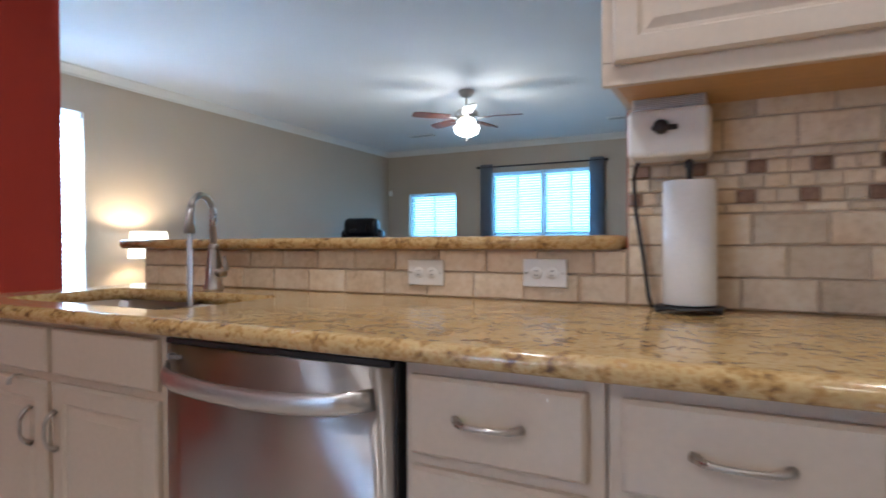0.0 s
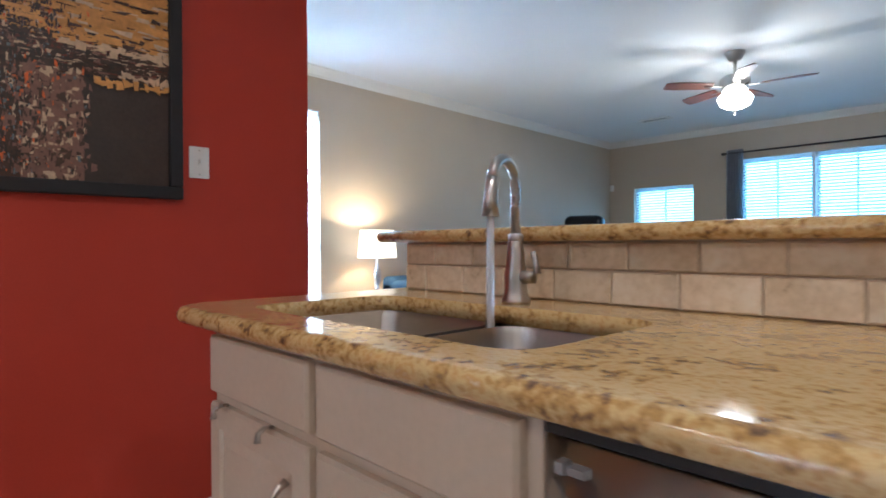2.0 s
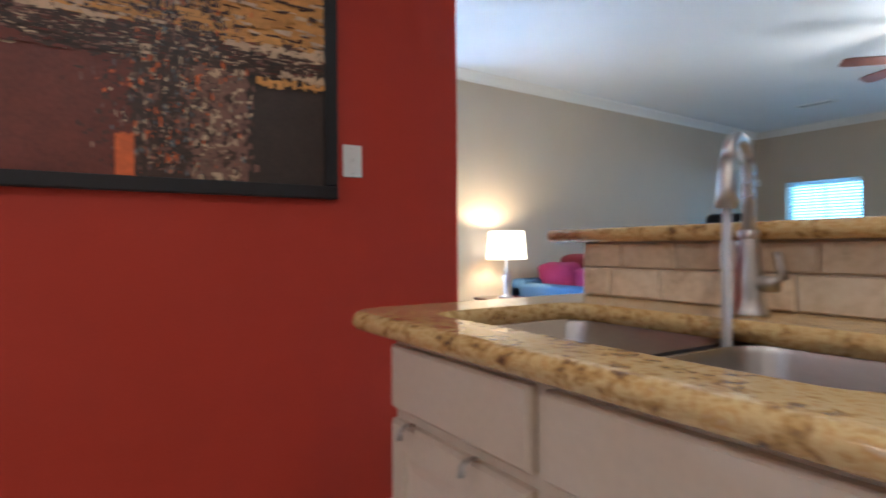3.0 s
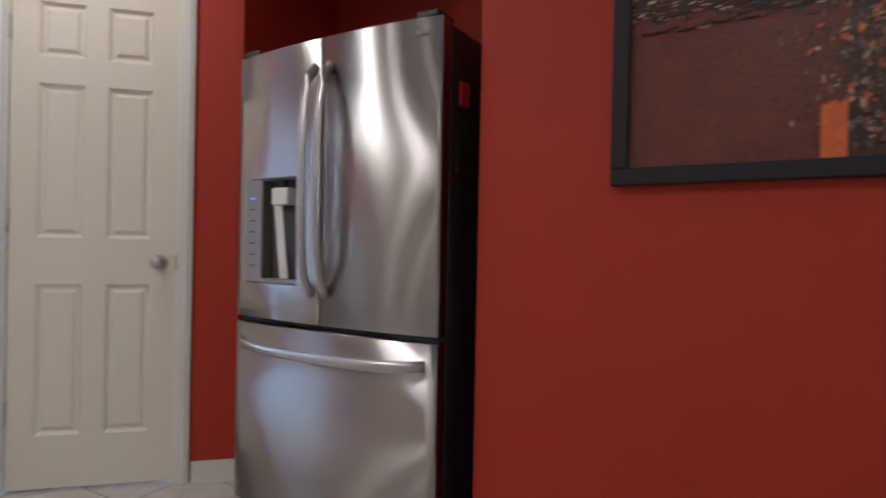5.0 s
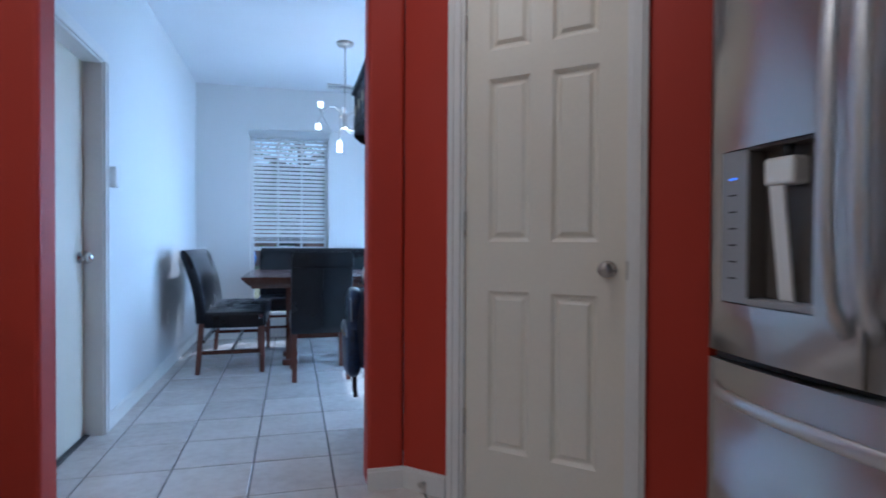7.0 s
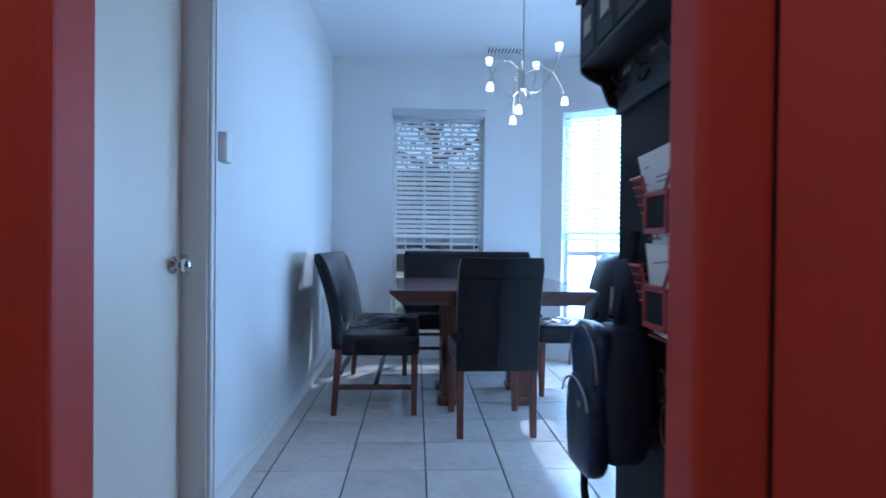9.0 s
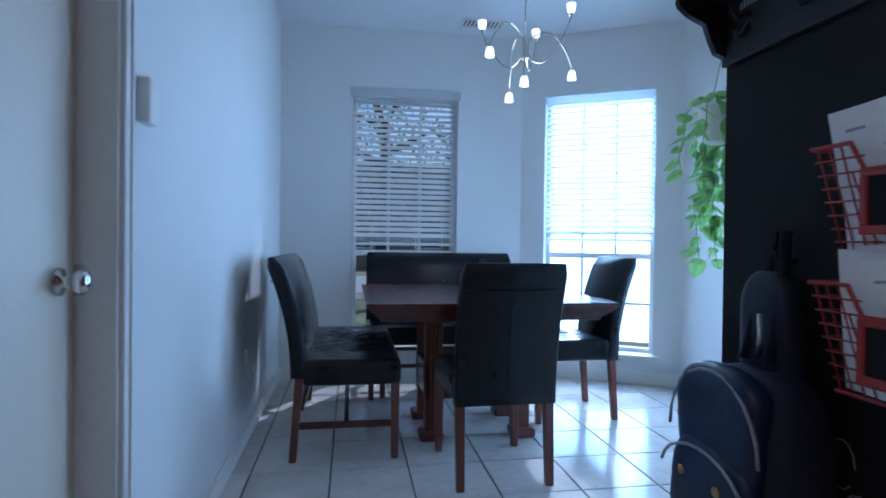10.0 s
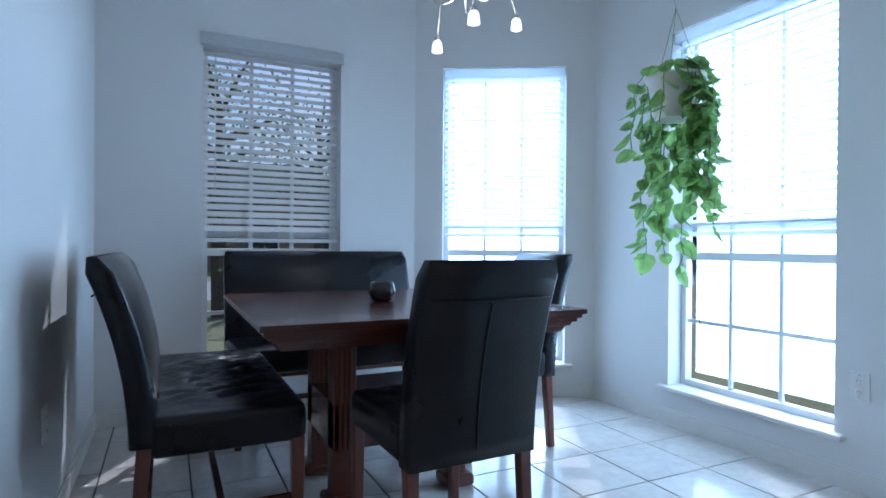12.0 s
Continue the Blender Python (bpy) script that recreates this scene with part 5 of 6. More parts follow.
def arm(angle, up, r=0.24, drop=0.0):
    a = radians(angle)
    u = Vector((math.cos(a), math.sin(a), 0))
    if up:
        prof = [(0.0, HZ), (0.05, HZ - 0.07), (0.11, HZ - 0.075), (0.17, HZ - 0.01), (0.215, HZ + 0.06), (r, HZ + 0.125)]
    else:
        prof = [(0.0, HZ), (0.12 * r, HZ + 0.06), (0.38 * r, HZ + 0.10), (0.64 * r, HZ + 0.085), (0.86 * r, HZ + 0.02), (r, HZ - drop)]
    pts = []
    for i in range(len(prof) - 1):
        p0, p1, p2, p3 = prof[max(i - 1, 0)], prof[i], prof[i + 1], prof[min(i + 2, len(prof) - 1)]
        for k in range(4):
            t = k / 4
            q = [0.5 * ((2 * p1[c]) + (-p0[c] + p2[c]) * t + (2 * p0[c] - 5 * p1[c] + 4 * p2[c] - p3[c]) * t * t + (-p0[c] + 3 * p1[c] - 3 * p2[c] + p3[c]) * t ** 3) for c in (0, 1)]
            pts.append(u * q[0] + Vector((0, 0, q[1])))
    pts.append(u * prof[-1][0] + Vector((0, 0, prof[-1][1])))
    ar = tube("arm", cd, NICKEL, pts, 0.0045, 8)
    e = pts[-1]
    s = 1 if up else -1
    lathe("socket", ar, NICKEL, [(0.010, 0), (0.012, s * 0.012), (0.010, s * 0.016)], 14, at=e)
    lathe("glass_shade", ar, SHG, [(0.012, s * 0.014), (0.018, s * 0.022), (0.020, s * 0.038), (0.023, s * 0.058), (0.020, s * 0.06)], 20, "glowing frosted glass shade", at=e)


for a in (324, 239, 140):
    arm(a, True)
for a, r_, d_ in ((279, 0.19, 0.165), (72, 0.19, 0.18), (191, 0.28, 0.065), (36, 0.28, 0.045)):
    arm(a, False, r_, d_)
lamp("chandelier_light", 'POINT', pose(-1.81, -5.49, KC + HZ - 0.16), BULB_W * 5, (1.0, 0.90, 0.76), 0.12)


def vent(m, w, l, label):
    t = thing("ceiling_vent", m, label, "vent")
    blocks("frame", t, TRIM, [(-l / 2, l / 2, -w / 2, -w / 2 + 0.025, -0.012, 0), (-l / 2, l / 2, w / 2 - 0.025, w / 2, -0.012, 0), (-l / 2, -l / 2 + 0.025, -w / 2 + 0.025, w / 2 - 0.025, -0.012, 0), (l / 2 - 0.025, l / 2, -w / 2 + 0.025, w / 2 - 0.025, -0.012, 0)], 0.002)
    block("backing", t, DARKGREY, (-l / 2 + 0.02, l / 2 - 0.02, -w / 2 + 0.02, w / 2 - 0.02, -0.003, -0.001), 0)
    n = 9
    for i in range(n):
        x = -l / 2 + 0.03 + (l - 0.06) * (i + 0.5) / n
        block("slat", t, TRIM, (x - 0.008, x + 0.008, -w / 2 + 0.025, w / 2 - 0.025, -0.010, -0.006), 0)


vent(pose(-1.90, -6.86, KC), 0.19, 0.33, "white metal air vent in the nook ceiling")
vent(pose(-4.0, 7.3, LC), 0.18, 0.42, "white metal air vent in the living room ceiling")
vent(pose(-0.95, 7.43, LC), 0.18, 0.42, "white metal air vent in the living room ceiling")
sd = thing("smoke_detector", pose(-0.26, 7.8, LC), "round white smoke detector on the ceiling", "smoke detector")
lathe("housing", sd, WHITEP, [(0.065, 0), (0.065, -0.02), (0.05, -0.035), (0.005, -0.037)], 24)
cm = thing("door_chime", pose(NX, -4.226, 1.34, 0, 0, -90), "slim white wall box on the nook wall", "wall box")
block("box", cm, WHITEP, (-0.035, 0.035, -0.035, 0, 0, 0.115), 0.006)

# coat shelf on the chalkboard wall: local x along the wall towards the kitchen, y into the wall
CW = pose(-1.88, -3.985, 0, 0, 0, 90)
shf = thing("coat_shelf", CW, "black wooden wall shelf with cubbies and coat hooks", "shelf")
block("back_board", shf, BLACKWOOD, (0.0, 0.755, -0.02, -0.001, 1.50, 1.92), 0.003)
block("top_board", shf, BLACKWOOD, (-0.01, 0.717, -0.165, -0.02, 1.885, 1.905), 0.004)
block("bottom_board", shf, BLACKWOOD, (0.0, 0.715, -0.15, -0.02, 1.655, 1.673), 0.004)
for x in (0.0, 0.175, 0.35, 0.525, 0.697):
    block("divider", shf, BLACKWOOD, (x, x + 0.018, -0.15, -0.02, 1.673, 1.885), 0.002)
for x in (0.027, 0.202, 0.377, 0.552):
    block("basket_front", shf, BLACKWOOD, (x, x + 0.14, -0.152, -0.135, 1.68, 1.86), 0.004)
    blocks("label_holder", shf, mat("cream_card", (0.42, 0.38, 0.28), 0.7), [(x + 0.035, x + 0.105, -0.156, -0.152, 1.74, 1.80)])
    blocks("label_frame", shf, BLACKP, [(x + 0.03, x + 0.11, -0.159, -0.1565, 1.735, 1.742), (x + 0.03, x + 0.11, -0.159, -0.1565, 1.798, 1.805)])
for x in (0.0, 0.697):
    bm = bmesh.new()
    prof = [(-0.02, 1.52), (-0.045, 1.53), (-0.06, 1.56), (-0.075, 1.60), (-0.12, 1.62), (-0.145, 1.64), (-0.15, 1.655), (-0.02, 1.655)]
    A = [bm.verts.new((x, y, z)) for y, z in prof]
    B = [bm.verts.new((x + 0.018, y, z)) for y, z in prof]
    bm.faces.new(A)
    bm.faces.new(B)
    for k in range(len(prof)):
        bm.faces.new((A[k], A[(k + 1) % 8], B[(k + 1) % 8], B[k]))
    finish("bracket", bm, BLACKWOOD, shf)
for x in (0.10, 0.29, 0.48, 0.66):
    hk = tube("coat_hook", shf, BLACKP, [(x, -0.02, 1.60), (x, -0.05, 1.585), (x, -0.065, 1.60), (x, -0.068, 1.62)], 0.006, 8)
    tube("lower_hook", hk, BLACKP, [(x, -0.02, 1.575), (x, -0.035, 1.545), (x, -0.05, 1.54), (x, -0.056, 1.558)], 0.005, 8)


def writing(parent, body, x, z, size, y, material, name="chalk_lettering"):
    c = bpy.data.curves.new(name, 'FONT')
    c.body, c.size, c.extrude, c.align_x = body, size, 0.0004, 'CENTER'
    tmp = new(name, c)
    me = bpy.data.meshes.new_from_object(tmp.evaluated_get(bpy.context.evaluated_depsgraph_get()))
    bpy.data.objects.remove(tmp)
    me.materials.append(material)
    ob = new(name, me)
    ob.parent = parent
    ob.matrix_local = pose(x, y, z, 90, 0, 0)
    return ob


for x, w_ in ((0.35, "Mommy"), (0.54, "Spike")):
    writing(shf, w_, x, 1.615, 0.034, -0.0215, CHALKLINE)
blocks("chalk_marks", shf, CHALKLINE, [(0.07 + 0.012 * i, 0.078 + 0.012 * i, -0.0215, -0.0195, 1.618, 1.634 + 0.008 * (i % 2)) for i in range(6)])

# framed zigzag plaque
zg = thing("zigzag_plaque", CW @ pose(0.585, 0, 1.285), "small grey zigzag patterned plaque with mustard edge", "plaque")
block("board", zg, YELLOW, (-0.045, 0.045, -0.02, -0.001, 0, 0.20), 0.002)
bm = bmesh.new()
for r in range(10):
    for k in range(4):
        x0, x1 = -0.043 + k * 0.0215, -0.043 + (k + 1) * 0.0215
        za, zb = (0, 0.012) if k % 2 == 0 else (0.012, 0)
        f = bm.faces.new([bm.verts.new(p) for p in ((x0, -0.0208, 0.004 + r * 0.0182 + za), (x1, -0.0208, 0.004 + r * 0.0182 + zb), (x1, -0.0208, 0.013 + r * 0.0182 + zb), (x0, -0.0208, 0.013 + r * 0.0182 + za))])
finish("zigzag", bm, mat("cream_zigzag", (0.62, 0.60, 0.54), 0.6), zg)
block("face", zg, mat("grey_face", (0.24, 0.24, 0.24), 0.6), (-0.044, 0.044, -0.0205, -0.0195, 0.001, 0.199), 0)
tube("clip", zg, NICKEL, [(-0.012, -0.022, 0.10), (0, -0.03, 0.108), (0.012, -0.022, 0.10)], 0.003, 6)


def wire_basket(z0, z1, n_paper, seed):
    t = thing("wire_mail_basket", CW @ pose(0.40, 0, 0), "red wire wall basket stuffed with white papers", "basket", "red wall baskets")
    L, r = 0.365, random.Random(seed)
    top, bot = -0.115, -0.055
    bm = bmesh.new()
    rim = [(0, -0.004, z1), (0, top, z1), (0.08, top, z1), (0.11, top, z1 - 0.05), (0.225, top, z1 - 0.05), (0.255, top, z1), (L, top, z1), (L, -0.004, z1)]
    add_tube(bm, rim, 0.0045, 6)
    add_tube(bm, [(0, -0.004, z0), (0, bot, z0), (L, bot, z0), (L, -0.004, z0)], 0.0038, 6)
    add_tube(bm, [(0, -0.004, z0), (0, -0.004, z1)], 0.0038, 6)
    add_tube(bm, [(L, -0.004, z0), (L, -0.004, z1)], 0.0038, 6)
    finish("rim", bm, WIRE, t)
    for i in range(15):
        x = L * (i + 0.5) / 15
        zt = z1 if x < 0.08 or x > 0.255 else z1 - 0.05
        tube("upright_wire", t, WIRE, [(x, bot, z0), (x, top + (z1 - zt) / (z1 - z0) * (bot - top) * 0, zt)], 0.0018, 5)
    for i in range(1, 8):
        s = i / 8
        y, z = bot + (top - bot) * s, z0 + (z1 - z0) * s
        pts = [(0, -0.004, z), (0, y, z), (L, y, z), (L, -0.004, z)]
        if z > z1 - 0.05:
            tube("cross_wire", t, WIRE, [(0, -0.004, z), (0, y, z), (0.10, y, z)], 0.0018, 5)
            tube("cross_wire", t, WIRE, [(0.235, y, z), (L, y, z), (L, -0.004, z)], 0.0018, 5)
        else:
            tube("cross_wire", t, WIRE, pts, 0.0018, 5)
    zc = (z0 + z1) / 2
    blocks("label_frame", t, WIRE, [(0.10, 0.24, -0.118, -0.108, zc + 0.035, zc + 0.05), (0.10, 0.24, -0.118, -0.108, zc - 0.06, zc - 0.045), (0.10, 0.115, -0.118, -0.108, zc - 0.045, zc + 0.035), (0.225, 0.24, -0.118, -0.108, zc - 0.045, zc + 0.035)], 0.002)
    block("label_slate", t, CHALK, (0.113, 0.227, -0.113, -0.109, zc - 0.047, zc + 0.037), 0)
    for i in range(n_paper):
        s = thing("paper_sheet", CW @ pose(0.41 + r.uniform(0, 0.12), -0.010 - 0.0048 * i, z0 + 0.008) @ pose(0, 0, 0, 2 + 0.8 * i, r.uniform(-5, 5), 0), "white letter or envelope standing in a wire basket", "paper", "papers in the wall baskets")
        w_, h_ = r.uniform(0.17, 0.23), (z1 - z0) + r.uniform(-0.03, 0.07)
        block("sheet", s, PAPER, (0, w_, -0.0012, 0.0012, 0, h_), 0)
        blocks("print", s, GREYPRINT, [(0.03, w_ * r.uniform(0.5, 0.8), -0.0018, -0.0013, h_ - 0.04 - 0.012 * k, h_ - 0.035 - 0.012 * k) for k in range(r.choice((1, 2, 3)))])


wire_basket(1.035, 1.225, 12, 3)
wire_basket(0.785, 0.985, 11, 9)
cb = thing("chalk_drawing", CW, "faint white chalk lettering on the chalkboard wall", "chalk writing")
for x, z, r_ in ((0.20, 0.62, 0.028), (0.27, 0.62, 0.028), (0.36, 0.63, 0.03), (0.15, 0.44, 0.028), (0.30, 0.45, 0.026), (0.40, 0.52, 0.04)):
    tube("chalk_stroke", cb, CHALKLINE, [(x + r_ * math.cos(a / 2), -0.0012, z + 1.6 * r_ * math.sin(a / 2)) for a in range(0, 12)], 0.0016, 5)

# bags hanging from the wall hooks
bag = thing("backpack", CW @ pose(0.14, 0, 0) @ Matrix.Diagonal((1.08, 1.2, 1.06, 1)), "navy childs backpack with blue printed front on a wall hook", "backpack")


def lump(name, parent, material, c, s, n=14, sq=0.6, label=""):
    """Soft superellipsoid pillow shape."""
    bm = bmesh.new()
    rows = []
    pw = lambda v: math.copysign(abs(v) ** sq, v)
    for j in range(1, n):
        ph = -math.pi / 2 + math.pi * j / n
        rows.append([bm.verts.new((c[0] + s[0] * pw(math.cos(ph)) * pw(math.cos(2 * math.pi * i / 20)), c[1] + s[1] * pw(math.cos(ph)) * pw(math.sin(2 * math.pi * i / 20)), c[2] + s[2] * pw(math.sin(ph)))) for i in range(20)])
    for a, b in zip(rows, rows[1:]):
        for i in range(20):
            bm.faces.new((a[i], a[(i + 1) % 20], b[(i + 1) % 20], b[i]))
    bm.faces.new(rows[0])
    bm.faces.new(rows[-1])
    for v in bm.verts:
        v.co += Vector((1, 1, 1)) * 0.006 * noise.noise(v.co * 11)
    return finish(name, bm, material, parent, label, True)


lump("bag_body", bag, NAVY, (0.10, -0.078, 0.55), (0.14, 0.072, 0.20))
lump("front_pocket", bag, BLUEPRINT, (0.09, -0.150, 0.46), (0.12, 0.04, 0.15), label="blue printed vinyl front pocket")
lump("flap", bag, BLUEPRINT, (0.09, -0.142, 0.63), (0.118, 0.034, 0.125), label="printed vinyl upper panel")
tube("piping", bag, GREYPRINT, [(0.09 + 0.135 * math.cos(radians(a)), -0.166, 0.60 + 0.145 * math.sin(radians(a))) for a in range(0, 181, 15)], 0.0035, 6, label="pale piping")
tube("piping", bag, GREYPRINT, [(0.09 + 0.13 * math.cos(radians(a)), -0.186, 0.51 + 0.08 * math.sin(radians(a))) for a in range(10, 171, 16)], 0.0035, 6)
blocks("print_bars", bag, GREYPRINT, [(0.02 + i * 0.024, 0.038 + i * 0.024, -0.1695, -0.164, 0.635, 0.67) for i in range(5)])
lathe("print_emblem", bag, GREYPRINT, [(0.022, 0), (0.022, 0.003), (0.012, 0.004)], 18, m=Matrix.Rotation(radians(90), 4, 'X'), at=(0.0, -0.162, 0.69))
for x in (0.04, 0.15):
    lathe("print_eye", bag, AMBER, [(0.010, 0), (0.010, 0.002), (0.003, 0.0035)], 14, m=Matrix.Rotation(radians(90), 4, 'X'), at=(x, -0.189, 0.53))
tube("top_loop", bag, NAVY, [(0.06, -0.08, 0.76), (0.07, -0.05, 0.92), (0.08, -0.03, 1.02), (0.10, -0.03, 1.02), (0.12, -0.05, 0.92), (0.13, -0.08, 0.76)], 0.011, 8, 0.5)
tube("strap", bag, DARKGREY, [(0.02, -0.11, 0.40), (-0.01, -0.13, 0.33), (-0.005, -0.13, 0.22), (0.0, -0.125, 0.17)], 0.011, 8, 0.35)
tube("buckle", bag, NICKEL, [(0.13, -0.10, 0.86), (0.14, -0.105, 0.82), (0.135, -0.105, 0.78)], 0.005, 6)
jk = thing("navy_jacket", CW @ pose(0.17, 0, 0), "navy jacket hanging from a hook behind the backpack", "jacket")
lump("jacket_body", jk, NAVY, (0.06, -0.05, 0.80), (0.075, 0.04, 0.20))
hkk = thing("wall_hook", CW @ pose(0.235, 0, 1.02), "small black wall hook", "hook")
tube("hook_bar", hkk, BLACKP, [(0, 0, 0.0), (0, -0.03, -0.01), (0, -0.045, 0.0), (0, -0.05, 0.02)], 0.005, 8)

# hanging plant
pl = thing("hanging_plant", pose(-2.89, -5.43, 0), "trailing green pothos in a cream hanging pot", "plant")
PZ = 1.70
lathe("pot", pl, POT, [(0.085, PZ - 0.10), (0.09, PZ - 0.095), (0.122, PZ + 0.075), (0.134, PZ + 0.08), (0.134, PZ + 0.10), (0.124, PZ + 0.10), (0.115, PZ + 0.06), (0.01, PZ + 0.055)], 28)
for a in (30, 150, 270):
    tube("hanger_wire", pl, STEM, [(0.114 * math.cos(radians(a)), 0.114 * math.sin(radians(a)), PZ + 0.095), (0, 0, PZ + 0.42)], 0.0016, 5)
tube("hanger_chain", pl, NICKEL, [(0, 0, PZ + 0.42), (0.012, 0, PZ + 0.46), (0, 0, PZ + 0.50), (0, 0, KC - 0.05)], 0.002, 6)
tube("ceiling_hook", pl, NICKEL, [(0, 0, KC), (0, 0, KC - 0.03), (0.012, 0, KC - 0.045), (0, 0, KC - 0.06), (-0.01, 0, KC - 0.05)], 0.003, 6)
bm = bmesh.new()
prof = [(0.0, 0.0), (0.18, 0.36), (0.42, 0.46), (0.70, 0.33), (0.90, 0.13), (1.0, 0.0)]
mid = [bm.verts.new((t, 0, -0.10 * math.sin(t * 3))) for t, _ in prof]
for s in (-1, 1):
    side = [bm.verts.new((t - 0.10 * (0 < i < 3) , s * w, 0.10 * w - 0.10 * math.sin(t * 3) - 0.02)) for i, (t, w) in enumerate(prof)]
    side[-1].co = mid[-1].co
    for i in range(len(prof) - 1):
        bm.faces.new((mid[i], mid[i + 1], side[i + 1], side[i]))
bmesh.ops.remove_doubles(bm, verts=bm.verts, dist=0.0005)
leaf_me = bpy.data.meshes.new("leaf")
bm.to_mesh(leaf_me)
bm.free()
leaf_me.materials.append(LEAF)
for p in leaf_me.polygons:
    p.use_smooth = True
rp = random.Random(11)
n_leaf = 0
for v_ in range(19):
    a = rp.uniform(0, 2 * math.pi)
    rad, ln = rp.uniform(0.12, 0.19), rp.choice((0.25, 0.35, 0.5, 0.6, 0.75, 0.85)) * rp.uniform(0.8, 1.1)
    p = Vector((0.07 * math.cos(a), 0.07 * math.sin(a), PZ + 0.10))
    pts = [p.copy(), Vector((0.115 * math.cos(a), 0.115 * math.sin(a), PZ + 0.15)), Vector((rad * math.cos(a), rad * math.sin(a), PZ + 0.06))]
    z = PZ + 0.06
    q = pts[-1].copy()
    while z > PZ + 0.06 - ln:
        z -= 0.06
        a += rp.uniform(-0.35, 0.35)
        q = q + Vector((rp.uniform(-0.022, 0.022), rp.uniform(-0.022, 0.022), -0.06))
        q.x, q.y = max(-0.24, min(0.24, q.x)) * 0.985, max(-0.24, min(0.24, q.y)) * 0.985
        pts.append(q.copy())
    tube("vine", pl, STEM, pts, 0.0022, 5)
    for q in pts[1:]:
        for _ in range(rp.choice((1, 1, 2))):
            if n_leaf >= 290:
                break
            n_leaf += 1
            ob = new("leaf", leaf_me)
            ob.parent = pl
            s = rp.uniform(0.06, 0.115)
            out = math.degrees(math.atan2(q.y, q.x)) + rp.uniform(-80, 80)
            ob.matrix_local = pose(q.x, q.y, q.z, rp.uniform(-35, 35), rp.uniform(15, 80), out) @ Matrix.Diagonal((s, s, s, 1))
tube("vine", pl, STEM, [(-0.05, 0.05, PZ - 0.7), (-0.06, 0.07, PZ - 0.85), (-0.10, 0.06, PZ - 1.0), (-0.16, 0.02, PZ - 1.12)], 0.002, 5)

# ---- living room things ----
fn = thing("ceiling_fan", pose(-2.25, 5.21, LC), "ceiling fan with dark wood blades and lit glass bowl", "ceiling fan")
lathe("canopy", fn, NICKEL, [(0.085, 0), (0.085, -0.015), (0.05, -0.07), (0.018, -0.08)], 24)
lathe("downrod", fn, NICKEL, [(0.015, -0.07), (0.015, -0.21)], 12)
lathe("motor", fn, NICKEL, [(0.03, -0.14), (0.10, -0.155), (0.125, -0.18), (0.125, -0.235), (0.09, -0.265), (0.05, -0.28), (0.05, -0.31)], 28, at=(0, 0, -0.06))
for i in range(5):
    a = radians(i * 72 + 10)
    rot = Matrix.Rotation(a, 4, 'Z')
    bm = bmesh.new()
    pr = [(0.20, 0.045), (0.28, 0.06), (0.50, 0.072), (0.58, 0.067), (0.62, 0.04)]
    up = [[bm.verts.new((x, s * w, z + s * 0.012)) for x, w in pr] for z in (-0.295, -0.303) for s in (-1, 1)]
    for k in range(len(pr) - 1):
        bm.faces.new((up[0][k], up[0][k + 1], up[1][k + 1], up[1][k]))
        bm.faces.new((up[2][k], up[2][k + 1], up[3][k + 1], up[3][k]))
        bm.faces.new((up[0][k], up[0][k + 1], up[2][k + 1], up[2][k]))
        bm.faces.new((up[1][k], up[1][k + 1], up[3][k + 1], up[3][k]))
    for k in (0, -1):
        bm.faces.new((up[0][k], up[1][k], up[3][k], up[2][k]))
    bmesh.ops.transform(bm, matrix=rot, verts=bm.verts)
    bl = finish("blade", bm, BROWNW, fn)
    tube("blade_iron", bl, NICKEL, [rot @ Vector((0.11, 0, -0.305)), rot @ Vector((0.18, 0, -0.31)), rot @ Vector((0.27, 0, -0.31))], 0.012, 8, 0.4)
lathe("light_bowl", fn, FANGLASS, [(0.07, -0.31), (0.13, -0.325), (0.145, -0.35), (0.12, -0.41), (0.06, -0.44), (0.01, -0.445)], 28, "glowing frosted glass bowl", at=(0, 0, -0.06))
lathe("finial", fn, NICKEL, [(0.012, -0.44), (0.016, -0.46), (0.006, -0.475), (0.008, -0.49), (0.002, -0.495)], 12, at=(0, 0, -0.06))
lathe("light_ring", fn, FANGLASS, [(0.055, -0.255), (0.10, -0.275), (0.10, -0.295), (0.06, -0.305)], 24, at=(0, 0, -0.06))
lamp("fan_light", 'POINT', pose(-2.25, 5.21, LC - 0.61), FAN_W, (1.0, 0.86, 0.64), 0.2)

cr = thing("curtain_rod", pose(-2.45, LY - 0.09, 2.335), "dark metal curtain rod above the living room window", "curtain rod")
tube("rod", cr, DARKGREY, [(-1.07, 0, 0), (1.05, 0, 0)], 0.012, 10)
for x in (-1.09, 1.07):
    lathe("finial", cr, DARKGREY, [(0.01, -0.02), (0.028, -0.012), (0.03, 0.0), (0.028, 0.012), (0.01, 0.02)], 14, at=(x, 0, 0))
for x in (-1.0, 1.0):
    tube("bracket", cr, DARKGREY, [(x, 0, 0), (x, 0.09, 0)], 0.008, 8)


